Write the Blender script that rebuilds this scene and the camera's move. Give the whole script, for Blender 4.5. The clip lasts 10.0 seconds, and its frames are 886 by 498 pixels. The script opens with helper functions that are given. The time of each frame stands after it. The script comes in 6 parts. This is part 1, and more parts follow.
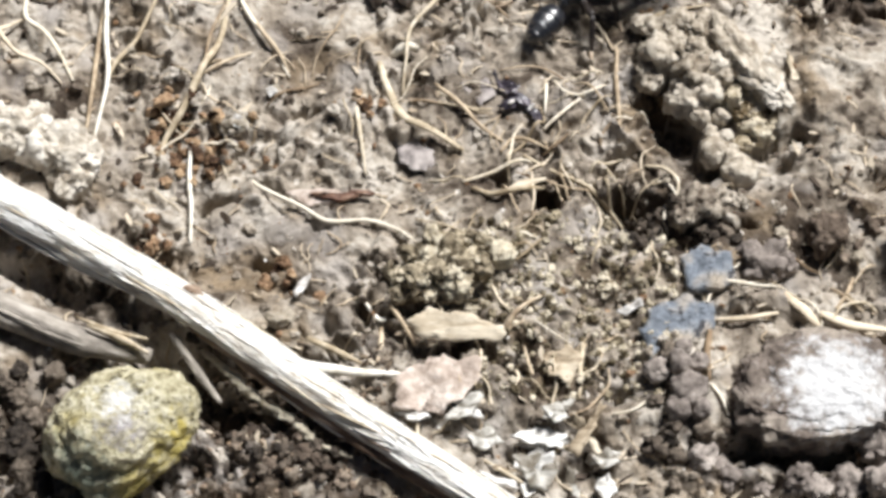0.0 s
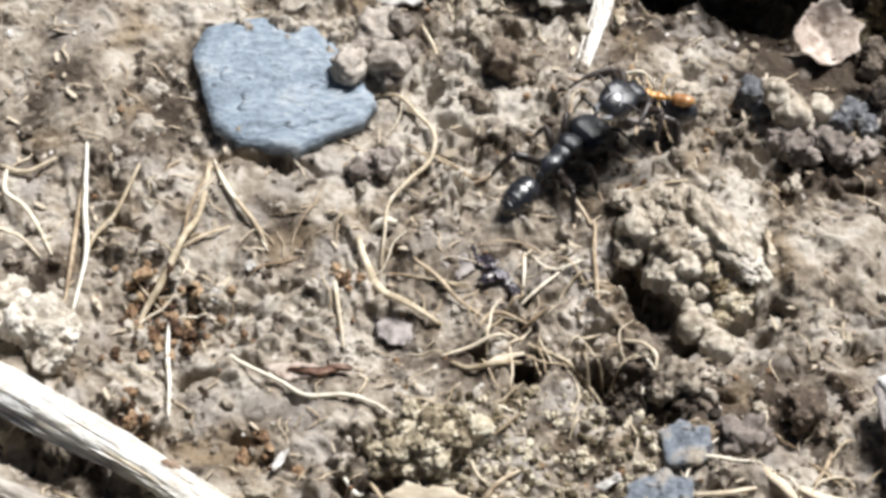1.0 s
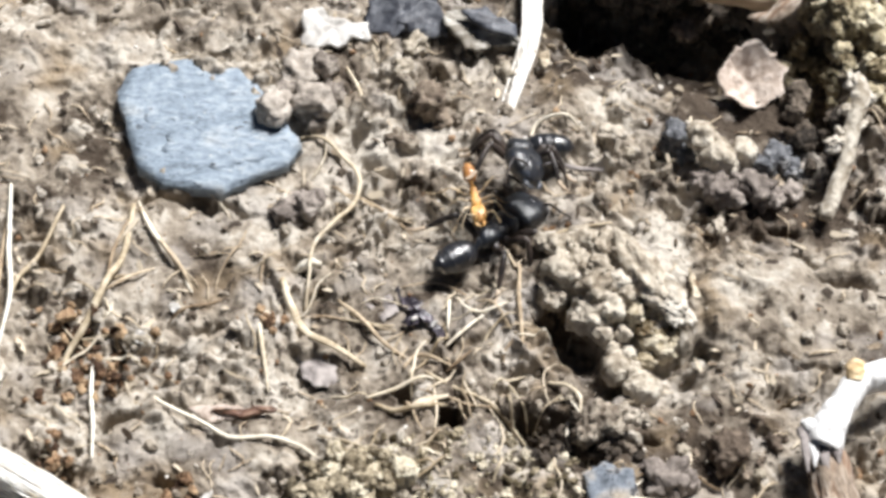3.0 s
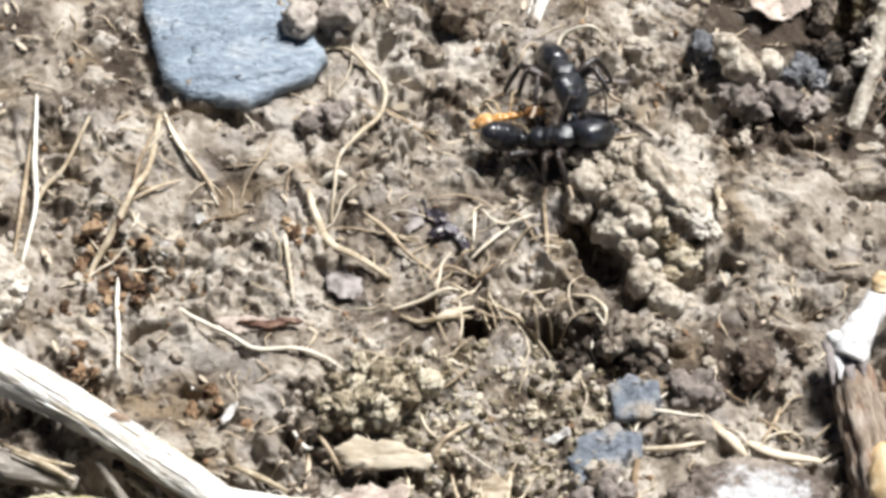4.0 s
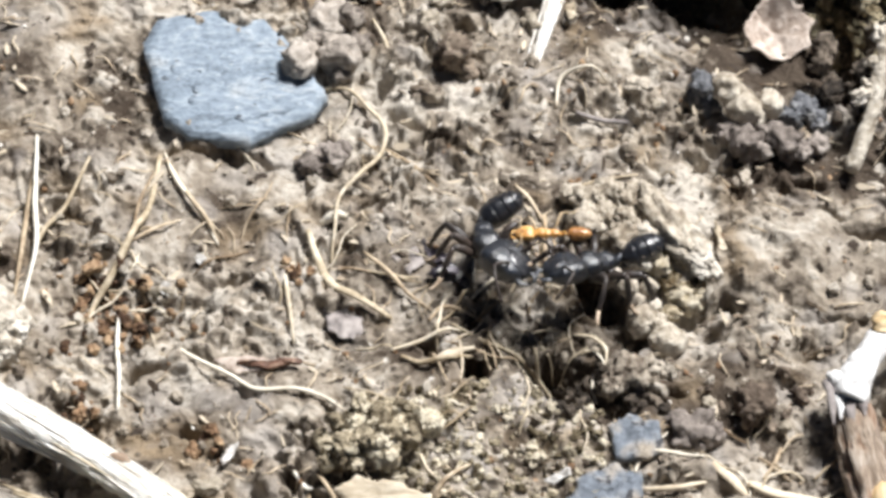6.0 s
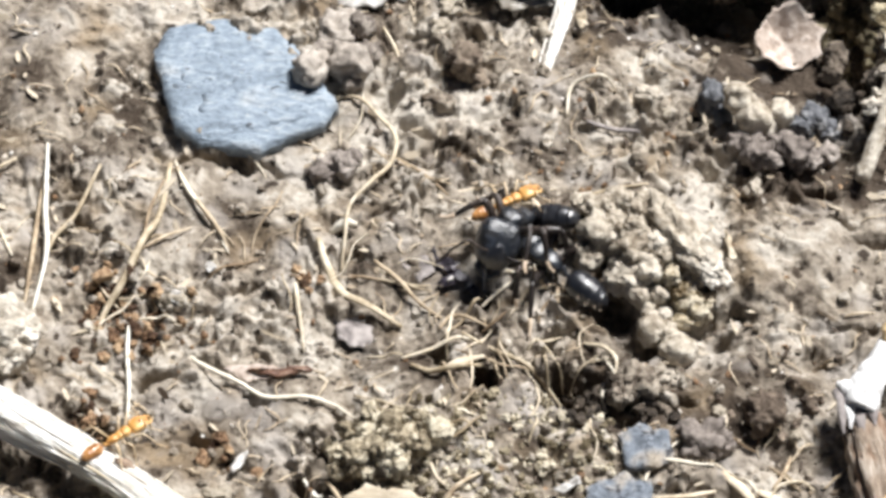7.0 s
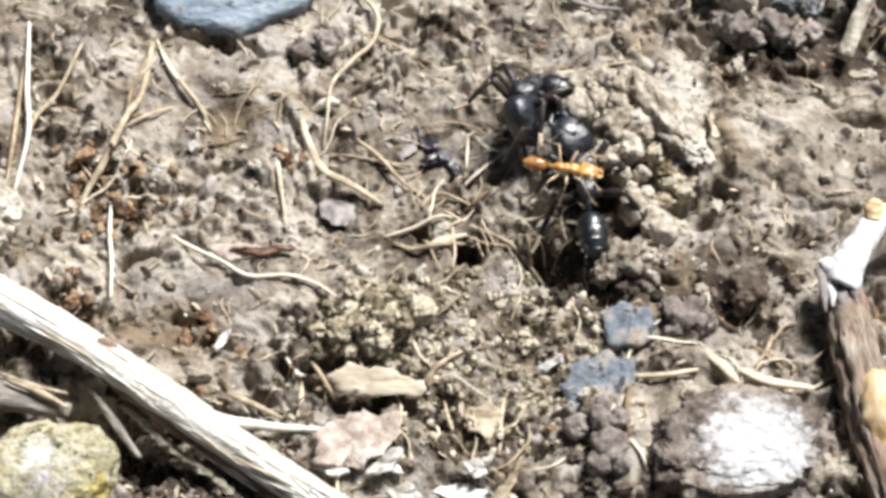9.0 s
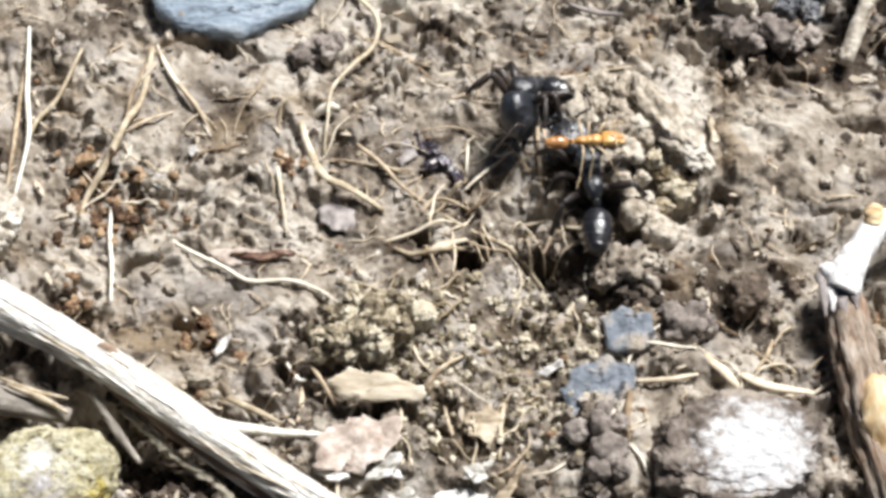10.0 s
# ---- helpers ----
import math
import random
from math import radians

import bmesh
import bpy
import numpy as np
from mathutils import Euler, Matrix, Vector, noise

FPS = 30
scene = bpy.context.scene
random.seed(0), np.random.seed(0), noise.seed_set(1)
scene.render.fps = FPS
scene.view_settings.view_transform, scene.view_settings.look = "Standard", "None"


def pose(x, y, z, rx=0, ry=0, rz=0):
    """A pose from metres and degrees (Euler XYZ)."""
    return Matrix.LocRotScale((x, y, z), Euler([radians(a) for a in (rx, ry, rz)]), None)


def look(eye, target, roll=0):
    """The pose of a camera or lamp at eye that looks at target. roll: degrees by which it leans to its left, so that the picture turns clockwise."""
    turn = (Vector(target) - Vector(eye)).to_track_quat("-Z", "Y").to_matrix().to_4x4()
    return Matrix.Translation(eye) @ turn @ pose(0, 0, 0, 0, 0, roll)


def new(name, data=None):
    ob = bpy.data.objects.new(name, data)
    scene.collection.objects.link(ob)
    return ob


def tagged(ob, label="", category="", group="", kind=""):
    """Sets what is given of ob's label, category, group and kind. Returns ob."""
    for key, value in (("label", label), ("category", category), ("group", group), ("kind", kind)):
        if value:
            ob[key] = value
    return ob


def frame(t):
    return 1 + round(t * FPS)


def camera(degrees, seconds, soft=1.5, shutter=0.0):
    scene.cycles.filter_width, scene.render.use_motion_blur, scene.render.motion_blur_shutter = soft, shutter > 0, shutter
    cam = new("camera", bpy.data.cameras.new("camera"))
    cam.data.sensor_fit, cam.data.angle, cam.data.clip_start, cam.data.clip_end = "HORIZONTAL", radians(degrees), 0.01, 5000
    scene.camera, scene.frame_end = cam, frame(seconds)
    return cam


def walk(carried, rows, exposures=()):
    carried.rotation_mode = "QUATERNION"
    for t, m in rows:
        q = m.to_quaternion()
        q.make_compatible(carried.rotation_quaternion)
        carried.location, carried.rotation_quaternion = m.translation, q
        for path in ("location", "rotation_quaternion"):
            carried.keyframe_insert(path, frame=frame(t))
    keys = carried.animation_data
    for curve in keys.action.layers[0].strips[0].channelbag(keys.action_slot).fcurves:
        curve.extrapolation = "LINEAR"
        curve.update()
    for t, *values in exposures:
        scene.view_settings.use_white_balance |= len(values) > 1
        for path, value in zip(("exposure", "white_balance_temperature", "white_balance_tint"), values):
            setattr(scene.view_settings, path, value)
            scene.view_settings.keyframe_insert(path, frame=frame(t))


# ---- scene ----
import itertools

MM = 0.001
cam = camera(14, 10.0, soft=3.6)
EYE = Vector((0, -117.0096, 167.1070)) * MM


def aim(x, y, roll):
    return look(EYE, Vector((x, y, 0)) * MM, roll)


# the camera swings about one point, close above the soil
PATH = [
    (0, aim(-3.989, -10.939, -2.10)),
    (0.2, aim(-3.729, -8.323, -1.93)),
    (0.5, aim(-3.343, -5.085, -1.66)),
    (0.7, aim(-3.163, -1.804, -1.55)),
    (1, aim(-2.847, 0.749, -1.38)),
    (1.2, aim(-2.394, 2.059, -0.93)),
    (1.3, aim(-1.592, 2.375, -0.70)),
    (1.5, aim(-0.133, 3.197, -0.25)),
    (1.7, aim(0.921, 3.963, 0.01)),
    (2, aim(1.278, 4.437, 0.39)),
    (2.5, aim(1.467, 5.664, 0.46)),
    (2.7, aim(1.444, 5.485, 0.44)),
    (2.9, aim(1.437, 3.884, 0.43)),
    (3, aim(1.448, 3.673, 0.42)),
    (3.1, aim(1.400, 2.573, 0.37)),
    (3.2, aim(1.321, 0.539, 0.32)),
    (4.3, aim(-0.587, -2.536, -0.26)),
    (4.5, aim(-0.816, -2.593, -0.37)),
    (4.7, aim(-0.825, -2.583, -0.24)),
    (5, aim(-0.298, -0.813, -0.05)),
    (5.2, aim(-0.016, -0.175, -0.06)),
    (6.3, aim(-0.112, 0.332, -0.14)),
    (6.5, aim(-0.513, 0.180, -0.16)),
    (6.8, aim(-0.847, 0.312, -0.18)),
    (7, aim(-0.612, 0.913, -0.20)),
    (7.2, aim(-0.545, 0.919, -0.12)),
    (7.5, aim(0.000, -0.002, 0.00)),
    (7.6, aim(0.095, -1.399, 0.03)),
    (7.7, aim(0.142, -3.724, 0.05)),
    (7.8, aim(0.142, -4.885, 0.07)),
    (8, aim(0.287, -5.875, 0.12)),
    (8.2, aim(0.235, -6.434, 0.11)),
    (8.5, aim(0.259, -6.630, 0.09)),
    (9, aim(0.372, -7.318, 0.12)),
    (9.5, aim(0.424, -7.204, 0.13)),
    (10, aim(0.367, -6.986, 0.11)),
]
walk(cam, PATH, exposures=[(0, 0.47), (2, 0.51), (3, 0.63), (4.5, 0.52), (7, 0.62), (10, 0.59)])

# ---------------------------------------------------------------- light
SUN_ELEVATION, SUN_ROTATION = 57, 42     # degrees; rotation clockwise from +y
world = bpy.data.worlds.new("sky")
scene.world = world
world.use_nodes = True
sky = world.node_tree.nodes.new("ShaderNodeTexSky")
sky.sky_type = "NISHITA"
sky.sun_disc = False
sky.sun_elevation, sky.sun_rotation = radians(SUN_ELEVATION), radians(SUN_ROTATION)
sky.dust_density, sky.ozone_density, sky.air_density = 1.5, 0.5, 0.6
world.node_tree.links.new(sky.outputs[0], world.node_tree.nodes["Background"].inputs[0])
world.node_tree.nodes["Background"].inputs[1].default_value = 0.016
sun = new("sun", bpy.data.lights.new("sun", "SUN"))
sun.data.energy, sun.data.angle, sun.data.color = 5.5, radians(18), (1.0, 0.99, 0.985)
e, r = radians(SUN_ELEVATION), radians(SUN_ROTATION)
sun.matrix_world = look(Vector((math.cos(e) * math.sin(r), math.cos(e) * math.cos(r), math.sin(e))), (0, 0, 0))


# ---------------------------------------------------------------- materials
def material(name, dark, mid, light, grain=1.0, patch=0.15, rough=0.85, bump=0.6, depth=0.12, sheen=0.0,
             stretch=(1, 1, 1), spots=None, vary=0.0, island=0.0, specular=0.3, tone=None, low=0.34, high=0.66, crust=None):
    """grain, patch: features per millimetre; spots: (colour, share); vary: change from object to object, island: from piece to piece."""
    m = bpy.data.materials.new(name)
    m.use_nodes = True
    n, l = m.node_tree.nodes, m.node_tree.links
    b = n["Principled BSDF"]
    b.inputs["Roughness"].default_value = rough
    b.inputs["Specular IOR Level"].default_value = specular
    co = n.new("ShaderNodeTexCoord")
    mp = n.new("ShaderNodeMapping")
    mp.inputs["Scale"].default_value = [1000 * s for s in stretch]
    l.new(co.outputs["Object"], mp.inputs[0])

    def tex(scale, detail=5.0):
        t = n.new("ShaderNodeTexNoise")
        t.inputs["Scale"].default_value = scale
        t.inputs["Detail"].default_value = detail
        t.inputs["Roughness"].default_value = 0.62
        l.new(mp.outputs[0], t.inputs["Vector"])
        return t

    fine, broad = tex(grain), tex(patch, 3.0)
    mean = n.new("ShaderNodeMath")
    mean.operation = "MULTIPLY_ADD"
    mean.inputs[1].default_value = 0.45
    half = n.new("ShaderNodeMath")
    half.operation = "MULTIPLY"
    half.inputs[1].default_value = 0.55
    l.new(fine.outputs["Fac"], half.inputs[0])
    l.new(broad.outputs["Fac"], mean.inputs[0])
    l.new(half.outputs[0], mean.inputs[2])
    value = mean.outputs[0]
    if vary or island or tone:
        add = n.new("ShaderNodeMath")
        add.operation = "MULTIPLY_ADD"
        add.inputs[1].default_value = vary or island or 0.5
        if tone:
            at = n.new("ShaderNodeAttribute")
            at.attribute_name = tone
            l.new(at.outputs["Fac"], add.inputs[0])
        elif vary:
            l.new(n.new("ShaderNodeObjectInfo").outputs["Random"], add.inputs[0])
        else:
            l.new(n.new("ShaderNodeNewGeometry").outputs["Random Per Island"], add.inputs[0])
        sub = n.new("ShaderNodeMath")
        sub.operation = "SUBTRACT"
        sub.inputs[1].default_value = 0.5 * (vary or island or 0.5)
        l.new(value, sub.inputs[0])
        l.new(sub.outputs[0], add.inputs[2])
        value = add.outputs[0]
    ramp = n.new("ShaderNodeValToRGB")
    for pos, col in ((low, dark), (0.5, mid), (high, light)):
        el = ramp.color_ramp.elements.new(pos)
        el.color = (*col, 1)
    ramp.color_ramp.elements.remove(ramp.color_ramp.elements[0])
    ramp.color_ramp.elements.remove(ramp.color_ramp.elements[-1])
    l.new(value, ramp.inputs[0])
    colour = ramp.outputs[0]
    for col, share, size in (spots or ()):
        sp = tex(size, 2.0)
        sr = n.new("ShaderNodeMapRange")
        sr.inputs["From Min"].default_value, sr.inputs["From Max"].default_value = 1 - share - (0.03 if size > 0.5 else 0.10), 1 - share + (0.03 if size > 0.5 else 0.08)
        l.new(sp.outputs["Fac"], sr.inputs["Value"])
        mix = n.new("ShaderNodeMix")
        mix.data_type = "RGBA"
        mix.inputs["B"].default_value = (*col, 1)
        l.new(sr.outputs[0], mix.inputs["Factor"])
        l.new(colour, mix.inputs["A"])
        colour = mix.outputs["Result"]
    for paint, middle, reach in (crust or ()):      # mineral crusts and stains: colour, middle and reach in millimetres
        far = n.new("ShaderNodeVectorMath")
        far.operation = "DISTANCE"
        far.inputs[1].default_value = middle
        l.new(mp.outputs[0], far.inputs[0])
        edge = tex(1.7, 8.0)
        ragged = n.new("ShaderNodeMath")
        ragged.operation = "MULTIPLY_ADD"
        ragged.inputs[1].default_value = -6.0
        l.new(edge.outputs["Fac"], ragged.inputs[0])
        l.new(far.outputs["Value"], ragged.inputs[2])
        sr = n.new("ShaderNodeMapRange")
        sr.inputs["From Min"].default_value, sr.inputs["From Max"].default_value = reach - 2.4, reach - 3.9
        l.new(ragged.outputs[0], sr.inputs["Value"])
        mix = n.new("ShaderNodeMix")
        mix.data_type = "RGBA"
        mix.inputs["B"].default_value = (*paint, 1)
        l.new(sr.outputs[0], mix.inputs["Factor"])
        l.new(colour, mix.inputs["A"])
        colour = mix.outputs["Result"]
    l.new(colour, b.inputs["Base Color"])
    bp = n.new("ShaderNodeBump")
    bp.inputs["Strength"].default_value = bump
    bp.inputs["Distance"].default_value = depth * MM
    l.new(fine.outputs["Fac"], bp.inputs["Height"])
    l.new(bp.outputs[0], b.inputs["Normal"])
    return m


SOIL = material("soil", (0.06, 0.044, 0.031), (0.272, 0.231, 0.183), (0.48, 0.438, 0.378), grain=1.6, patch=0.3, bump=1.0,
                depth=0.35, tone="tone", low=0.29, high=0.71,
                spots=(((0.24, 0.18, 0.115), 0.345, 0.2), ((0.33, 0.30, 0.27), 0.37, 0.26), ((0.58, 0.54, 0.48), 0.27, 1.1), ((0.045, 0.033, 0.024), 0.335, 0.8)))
CRUMB = material("crumb", (0.11, 0.086, 0.065), (0.31, 0.266, 0.212), (0.50, 0.455, 0.39), grain=2.2, patch=0.5, bump=1.0, depth=0.35, island=0.35)
GRIT = material("grit", (0.30, 0.26, 0.2), (0.6, 0.55, 0.48), (0.8, 0.78, 0.74), grain=3, patch=0.6, rough=0.5, island=0.6)
HUMUS = material("humus", (0.06, 0.032, 0.018), (0.25, 0.15, 0.085), (0.48, 0.34, 0.21), grain=3, patch=0.6, bump=1.0, depth=0.3, vary=0.45)
CAST = material("cast", (0.13, 0.10, 0.074), (0.39, 0.338, 0.272), (0.60, 0.54, 0.455), grain=1.8, patch=0.4, bump=1.0, depth=0.45, vary=0.3)
CAST_PALE = material("cast_pale", (0.20, 0.16, 0.115), (0.51, 0.45, 0.365), (0.72, 0.67, 0.58), grain=1.8, patch=0.35, bump=1.0, depth=0.45, vary=0.2)
# dark crumb colour; in hollows and cavities it stands in for shade
DARK_SOIL_SHADE = material("dark_soil_shade", (0.022, 0.017, 0.013), (0.085, 0.067, 0.051), (0.22, 0.18, 0.14), grain=2.0, patch=0.5, bump=1.0, depth=0.4, vary=0.3)
CHAFF = material("chaff", (0.05, 0.034, 0.022), (0.25, 0.195, 0.135), (0.5, 0.43, 0.33), grain=2.5, patch=0.8, rough=0.7, bump=0.5, island=0.75)
CREAM = material("cream_crust", (0.28, 0.235, 0.18), (0.58, 0.53, 0.45), (0.76, 0.72, 0.65), grain=1.4, patch=0.35, bump=1.0, depth=0.4, vary=0.15)
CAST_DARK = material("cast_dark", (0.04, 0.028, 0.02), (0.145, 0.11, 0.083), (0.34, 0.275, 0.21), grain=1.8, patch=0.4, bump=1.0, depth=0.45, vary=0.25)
MOUND = material("mound", (0.11, 0.085, 0.052), (0.42, 0.355, 0.25), (0.66, 0.60, 0.47), grain=2.0, patch=0.5, bump=1.0, depth=0.45, vary=0.3)
OCHRE = material("ochre_soil", (0.11, 0.075, 0.035), (0.46, 0.385, 0.265), (0.68, 0.61, 0.48), grain=2.0, patch=0.5, bump=1.0, depth=0.45, vary=0.25)
GREY_CAST = material("grey_cast", (0.12, 0.10, 0.085), (0.325, 0.285, 0.245), (0.52, 0.47, 0.415), grain=1.9, patch=0.4, bump=0.8, depth=0.3, vary=0.15)
GRAIN = material("olive_grain", (0.10, 0.078, 0.045), (0.33, 0.28, 0.19), (0.60, 0.54, 0.42), grain=2.4, patch=0.6, bump=1.0, depth=0.3, island=0.6)
HUMUS_BITS = material("humus_bits", (0.02, 0.014, 0.01), (0.10, 0.066, 0.045), (0.34, 0.26, 0.19), grain=2.6, patch=0.6, bump=1.0, depth=0.3, island=0.7)
PELLET = material("grey_pellet", (0.10, 0.083, 0.072), (0.25, 0.215, 0.19), (0.42, 0.375, 0.335), grain=2.0, patch=0.4, bump=0.7, depth=0.25, vary=0.15)
MOSSY = material("mossy_clod", (0.13, 0.10, 0.055), (0.45, 0.385, 0.255), (0.70, 0.64, 0.49), grain=2.0, patch=0.5, bump=1.0, depth=0.45, vary=0.25)
SLATE = material("slate", (0.12, 0.15, 0.185), (0.235, 0.29, 0.35), (0.42, 0.465, 0.51), grain=1.9, patch=0.3, rough=0.6, bump=1.0,
                 depth=0.35, specular=0.5, stretch=(0.7, 1.3, 1), spots=(((0.40, 0.39, 0.36), 0.28, 0.3), ((0.06, 0.072, 0.09), 0.30, 1.0), ((0.55, 0.55, 0.53), 0.26, 1.3)))
SLATE_DUSTY = material("dusty_slate", (0.10, 0.115, 0.135), (0.19, 0.215, 0.25), (0.34, 0.35, 0.36), grain=1.9, patch=0.35, rough=0.75, bump=1.0, depth=0.4,
                       spots=(((0.36, 0.31, 0.25), 0.42, 0.45), ((0.06, 0.06, 0.065), 0.34, 1.1)))
BLUE_DARK = material("dark_slate", (0.055, 0.057, 0.063), (0.15, 0.155, 0.168), (0.34, 0.335, 0.33), grain=1.6, patch=0.4, rough=0.7, bump=1.0, depth=0.4)
CHAR = material("charcoal", (0.018, 0.02, 0.028), (0.06, 0.065, 0.08), (0.2, 0.21, 0.23), grain=1.4, patch=0.5, rough=0.55, bump=0.8, specular=0.5)
ASH = material("pale_flake", (0.25, 0.23, 0.21), (0.52, 0.5, 0.47), (0.74, 0.73, 0.7), grain=1.6, patch=0.5, rough=0.55, bump=0.5)
STRAW = material("straw", (0.30, 0.235, 0.15), (0.56, 0.48, 0.35), (0.78, 0.72, 0.60), grain=1.6, patch=0.35, rough=0.6, bump=0.4, vary=0.3)
BROWN_ROOT = material("brown_root", (0.22, 0.155, 0.095), (0.47, 0.375, 0.26), (0.68, 0.59, 0.45), grain=1.6, patch=0.35, rough=0.7, bump=0.5, vary=0.4)
PALE = material("pale_straw", (0.5, 0.44, 0.34), (0.74, 0.7, 0.6), (0.83, 0.81, 0.76), grain=1.4, patch=0.35, rough=0.5, bump=0.4)
STEM = material("dry_stem", (0.58, 0.51, 0.41), (0.83, 0.80, 0.74), (0.87, 0.86, 0.83), grain=1.6, patch=0.3, rough=0.65, bump=1.0, depth=0.35,
                stretch=(0.7, 2.4, 2.4), low=0.33, high=0.56, spots=(((0.42, 0.34, 0.24), 0.29, 1.0), ((0.15, 0.115, 0.075), 0.21, 1.6)))
GREY_STEM = material("grey_stem", (0.13, 0.115, 0.10), (0.29, 0.26, 0.222), (0.48, 0.44, 0.385), grain=1.5, patch=0.3, rough=0.8, bump=0.9,
                     depth=0.3, stretch=(0.6, 1.4, 1.4))
TAN_STEM = material("tan_stem", (0.30, 0.20, 0.10), (0.62, 0.48, 0.32), (0.78, 0.68, 0.52), grain=1.0, patch=0.3, rough=0.55, bump=0.5,
                    stretch=(0.12, 1.2, 1.2))
STICK = material("stick", (0.09, 0.06, 0.042), (0.32, 0.25, 0.19), (0.58, 0.51, 0.44), grain=1.3, patch=0.3, rough=0.8, bump=1.0, depth=0.4,
                 stretch=(0.6, 2.6, 2.6), spots=(((0.25, 0.14, 0.08), 0.36, 0.4), ((0.08, 0.055, 0.045), 0.34, 0.8)))
BARK = material("red_bark", (0.06, 0.038, 0.028), (0.26, 0.18, 0.125), (0.54, 0.44, 0.35), grain=1.2, patch=0.3, rough=0.8, bump=1.0, depth=0.4,
                stretch=(0.2, 1.3, 1.3))
LEAF = material("dead_leaf", (0.20, 0.15, 0.095), (0.43, 0.36, 0.262), (0.62, 0.555, 0.44), grain=1.6, patch=0.3, rough=0.65, bump=0.8, vary=0.2, stretch=(0.4, 1.7, 1))
LEAF_PINK = material("pink_leaf", (0.22, 0.165, 0.13), (0.44, 0.365, 0.31), (0.64, 0.57, 0.51), grain=1.8, patch=0.4, rough=0.75, bump=0.9, depth=0.25)
LEAF_RED = material("red_leaf", (0.06, 0.028, 0.02), (0.16, 0.085, 0.056), (0.36, 0.25, 0.18), grain=1.6, patch=0.4, rough=0.5, bump=0.5)
LEAF_SILVER = material("silver_leaf", (0.15, 0.13, 0.10), (0.50, 0.485, 0.44), (0.76, 0.75, 0.72), grain=1.8, stretch=(0.6, 1.8, 1), patch=0.6, rough=0.5, bump=0.5, vary=0.3)
YELLOW_STONE = material("yellow_stone", (0.14, 0.115, 0.05), (0.48, 0.44, 0.30), (0.70, 0.67, 0.54), grain=2.0, patch=0.3, rough=0.85, bump=1.0,
                        depth=0.5, crust=(((0.42, 0.345, 0.10), (2.9, -0.9, 2.8), 1.3), ((0.40, 0.33, 0.10), (0.8, -3.0, 1.8), 1.5), ((0.22, 0.245, 0.19), (-1.5, -2.6, 2.6), 1.7), ((0.31, 0.29, 0.29), (0.6, -1.1, 4.9), 1.1), ((0.66, 0.65, 0.61), (0.1, 0.7, 5.0), 1.1)),
                        spots=(((0.40, 0.33, 0.12), 0.36, 0.35), ((0.10, 0.085, 0.045), 0.35, 1.5)))
CRUSTED = material("crusted_stone", (0.05, 0.038, 0.03), (0.17, 0.138, 0.115), (0.40, 0.35, 0.31), grain=1.5, patch=0.3, rough=0.85, bump=1.0, depth=0.4,
                   spots=(((0.33, 0.285, 0.235), 0.42, 0.35),), crust=(((0.54, 0.54, 0.54), (0.9, -0.5, 3.0), 2.8),))
AMBER_WOOD = material("amber_wood", (0.42, 0.25, 0.10), (0.68, 0.50, 0.28), (0.80, 0.70, 0.50), grain=1.2, patch=0.3, rough=0.6, bump=0.5, depth=0.2, stretch=(0.5, 1.5, 1.5))
CHALK = material("white_crust", (0.5, 0.49, 0.48), (0.78, 0.78, 0.77), (0.86, 0.86, 0.85), grain=1.3, patch=0.3, rough=0.7, bump=0.6, depth=0.2)
PURPLE = material("insect_shell", (0.014, 0.011, 0.016), (0.04, 0.034, 0.046), (0.15, 0.13, 0.15), grain=1.5, patch=0.5, rough=0.35, bump=0.4, specular=0.5)
LILAC = material("lilac_leaf", (0.15, 0.13, 0.122), (0.26, 0.232, 0.222), (0.40, 0.36, 0.335), grain=1.6, patch=0.4, rough=0.7, bump=0.8)
ANT_BLACK = material("black_chitin", (0.004, 0.005, 0.007), (0.010, 0.013, 0.019), (0.032, 0.040, 0.056), grain=2.2, patch=0.7, rough=0.37, bump=1.0,
                     depth=0.10, specular=1.0, spots=(((0.004, 0.004, 0.005), 0.40, 0.9), ((0.085, 0.078, 0.07), 0.28, 1.3)))
ANT_GLOSS = material("gaster_chitin", (0.006, 0.007, 0.01), (0.012, 0.013, 0.017), (0.028, 0.028, 0.032), grain=3, patch=0.6, rough=0.30, bump=0.8,
                     depth=0.05, specular=1.0, spots=(((0.05, 0.046, 0.044), 0.30, 1.0),))
ANT_LEG = material("leg_chitin", (0.008, 0.006, 0.006), (0.022, 0.017, 0.015), (0.075, 0.055, 0.044), grain=2, patch=0.4, rough=0.4, bump=0.3, specular=0.5)
ANT_FOOT = material("foot_chitin", (0.26, 0.19, 0.13), (0.46, 0.36, 0.26), (0.64, 0.54, 0.42), grain=2, patch=0.5, rough=0.45, bump=0.2, specular=0.5)
ORANGE = material("orange_chitin", (0.36, 0.15, 0.03), (0.60, 0.32, 0.09), (0.78, 0.52, 0.22), grain=2.5, patch=0.7, rough=0.36, bump=0.5, depth=0.06,
                  specular=0.5)
ORANGE_DARK = material("orange_gaster", (0.20, 0.08, 0.025), (0.42, 0.20, 0.07), (0.66, 0.40, 0.17), grain=2, patch=0.7, rough=0.22, bump=0.2, depth=0.04,
                       specular=0.6)
ORANGE_LEG = material("orange_leg", (0.4, 0.27, 0.14), (0.62, 0.48, 0.3), (0.78, 0.67, 0.5), grain=2, patch=0.5, rough=0.4, bump=0.2)
EYE_MAT = material("ant_eye", (0.01, 0.01, 0.01), (0.02, 0.02, 0.02), (0.04, 0.04, 0.04), grain=6, patch=1, rough=0.25, bump=0.1, specular=0.5)


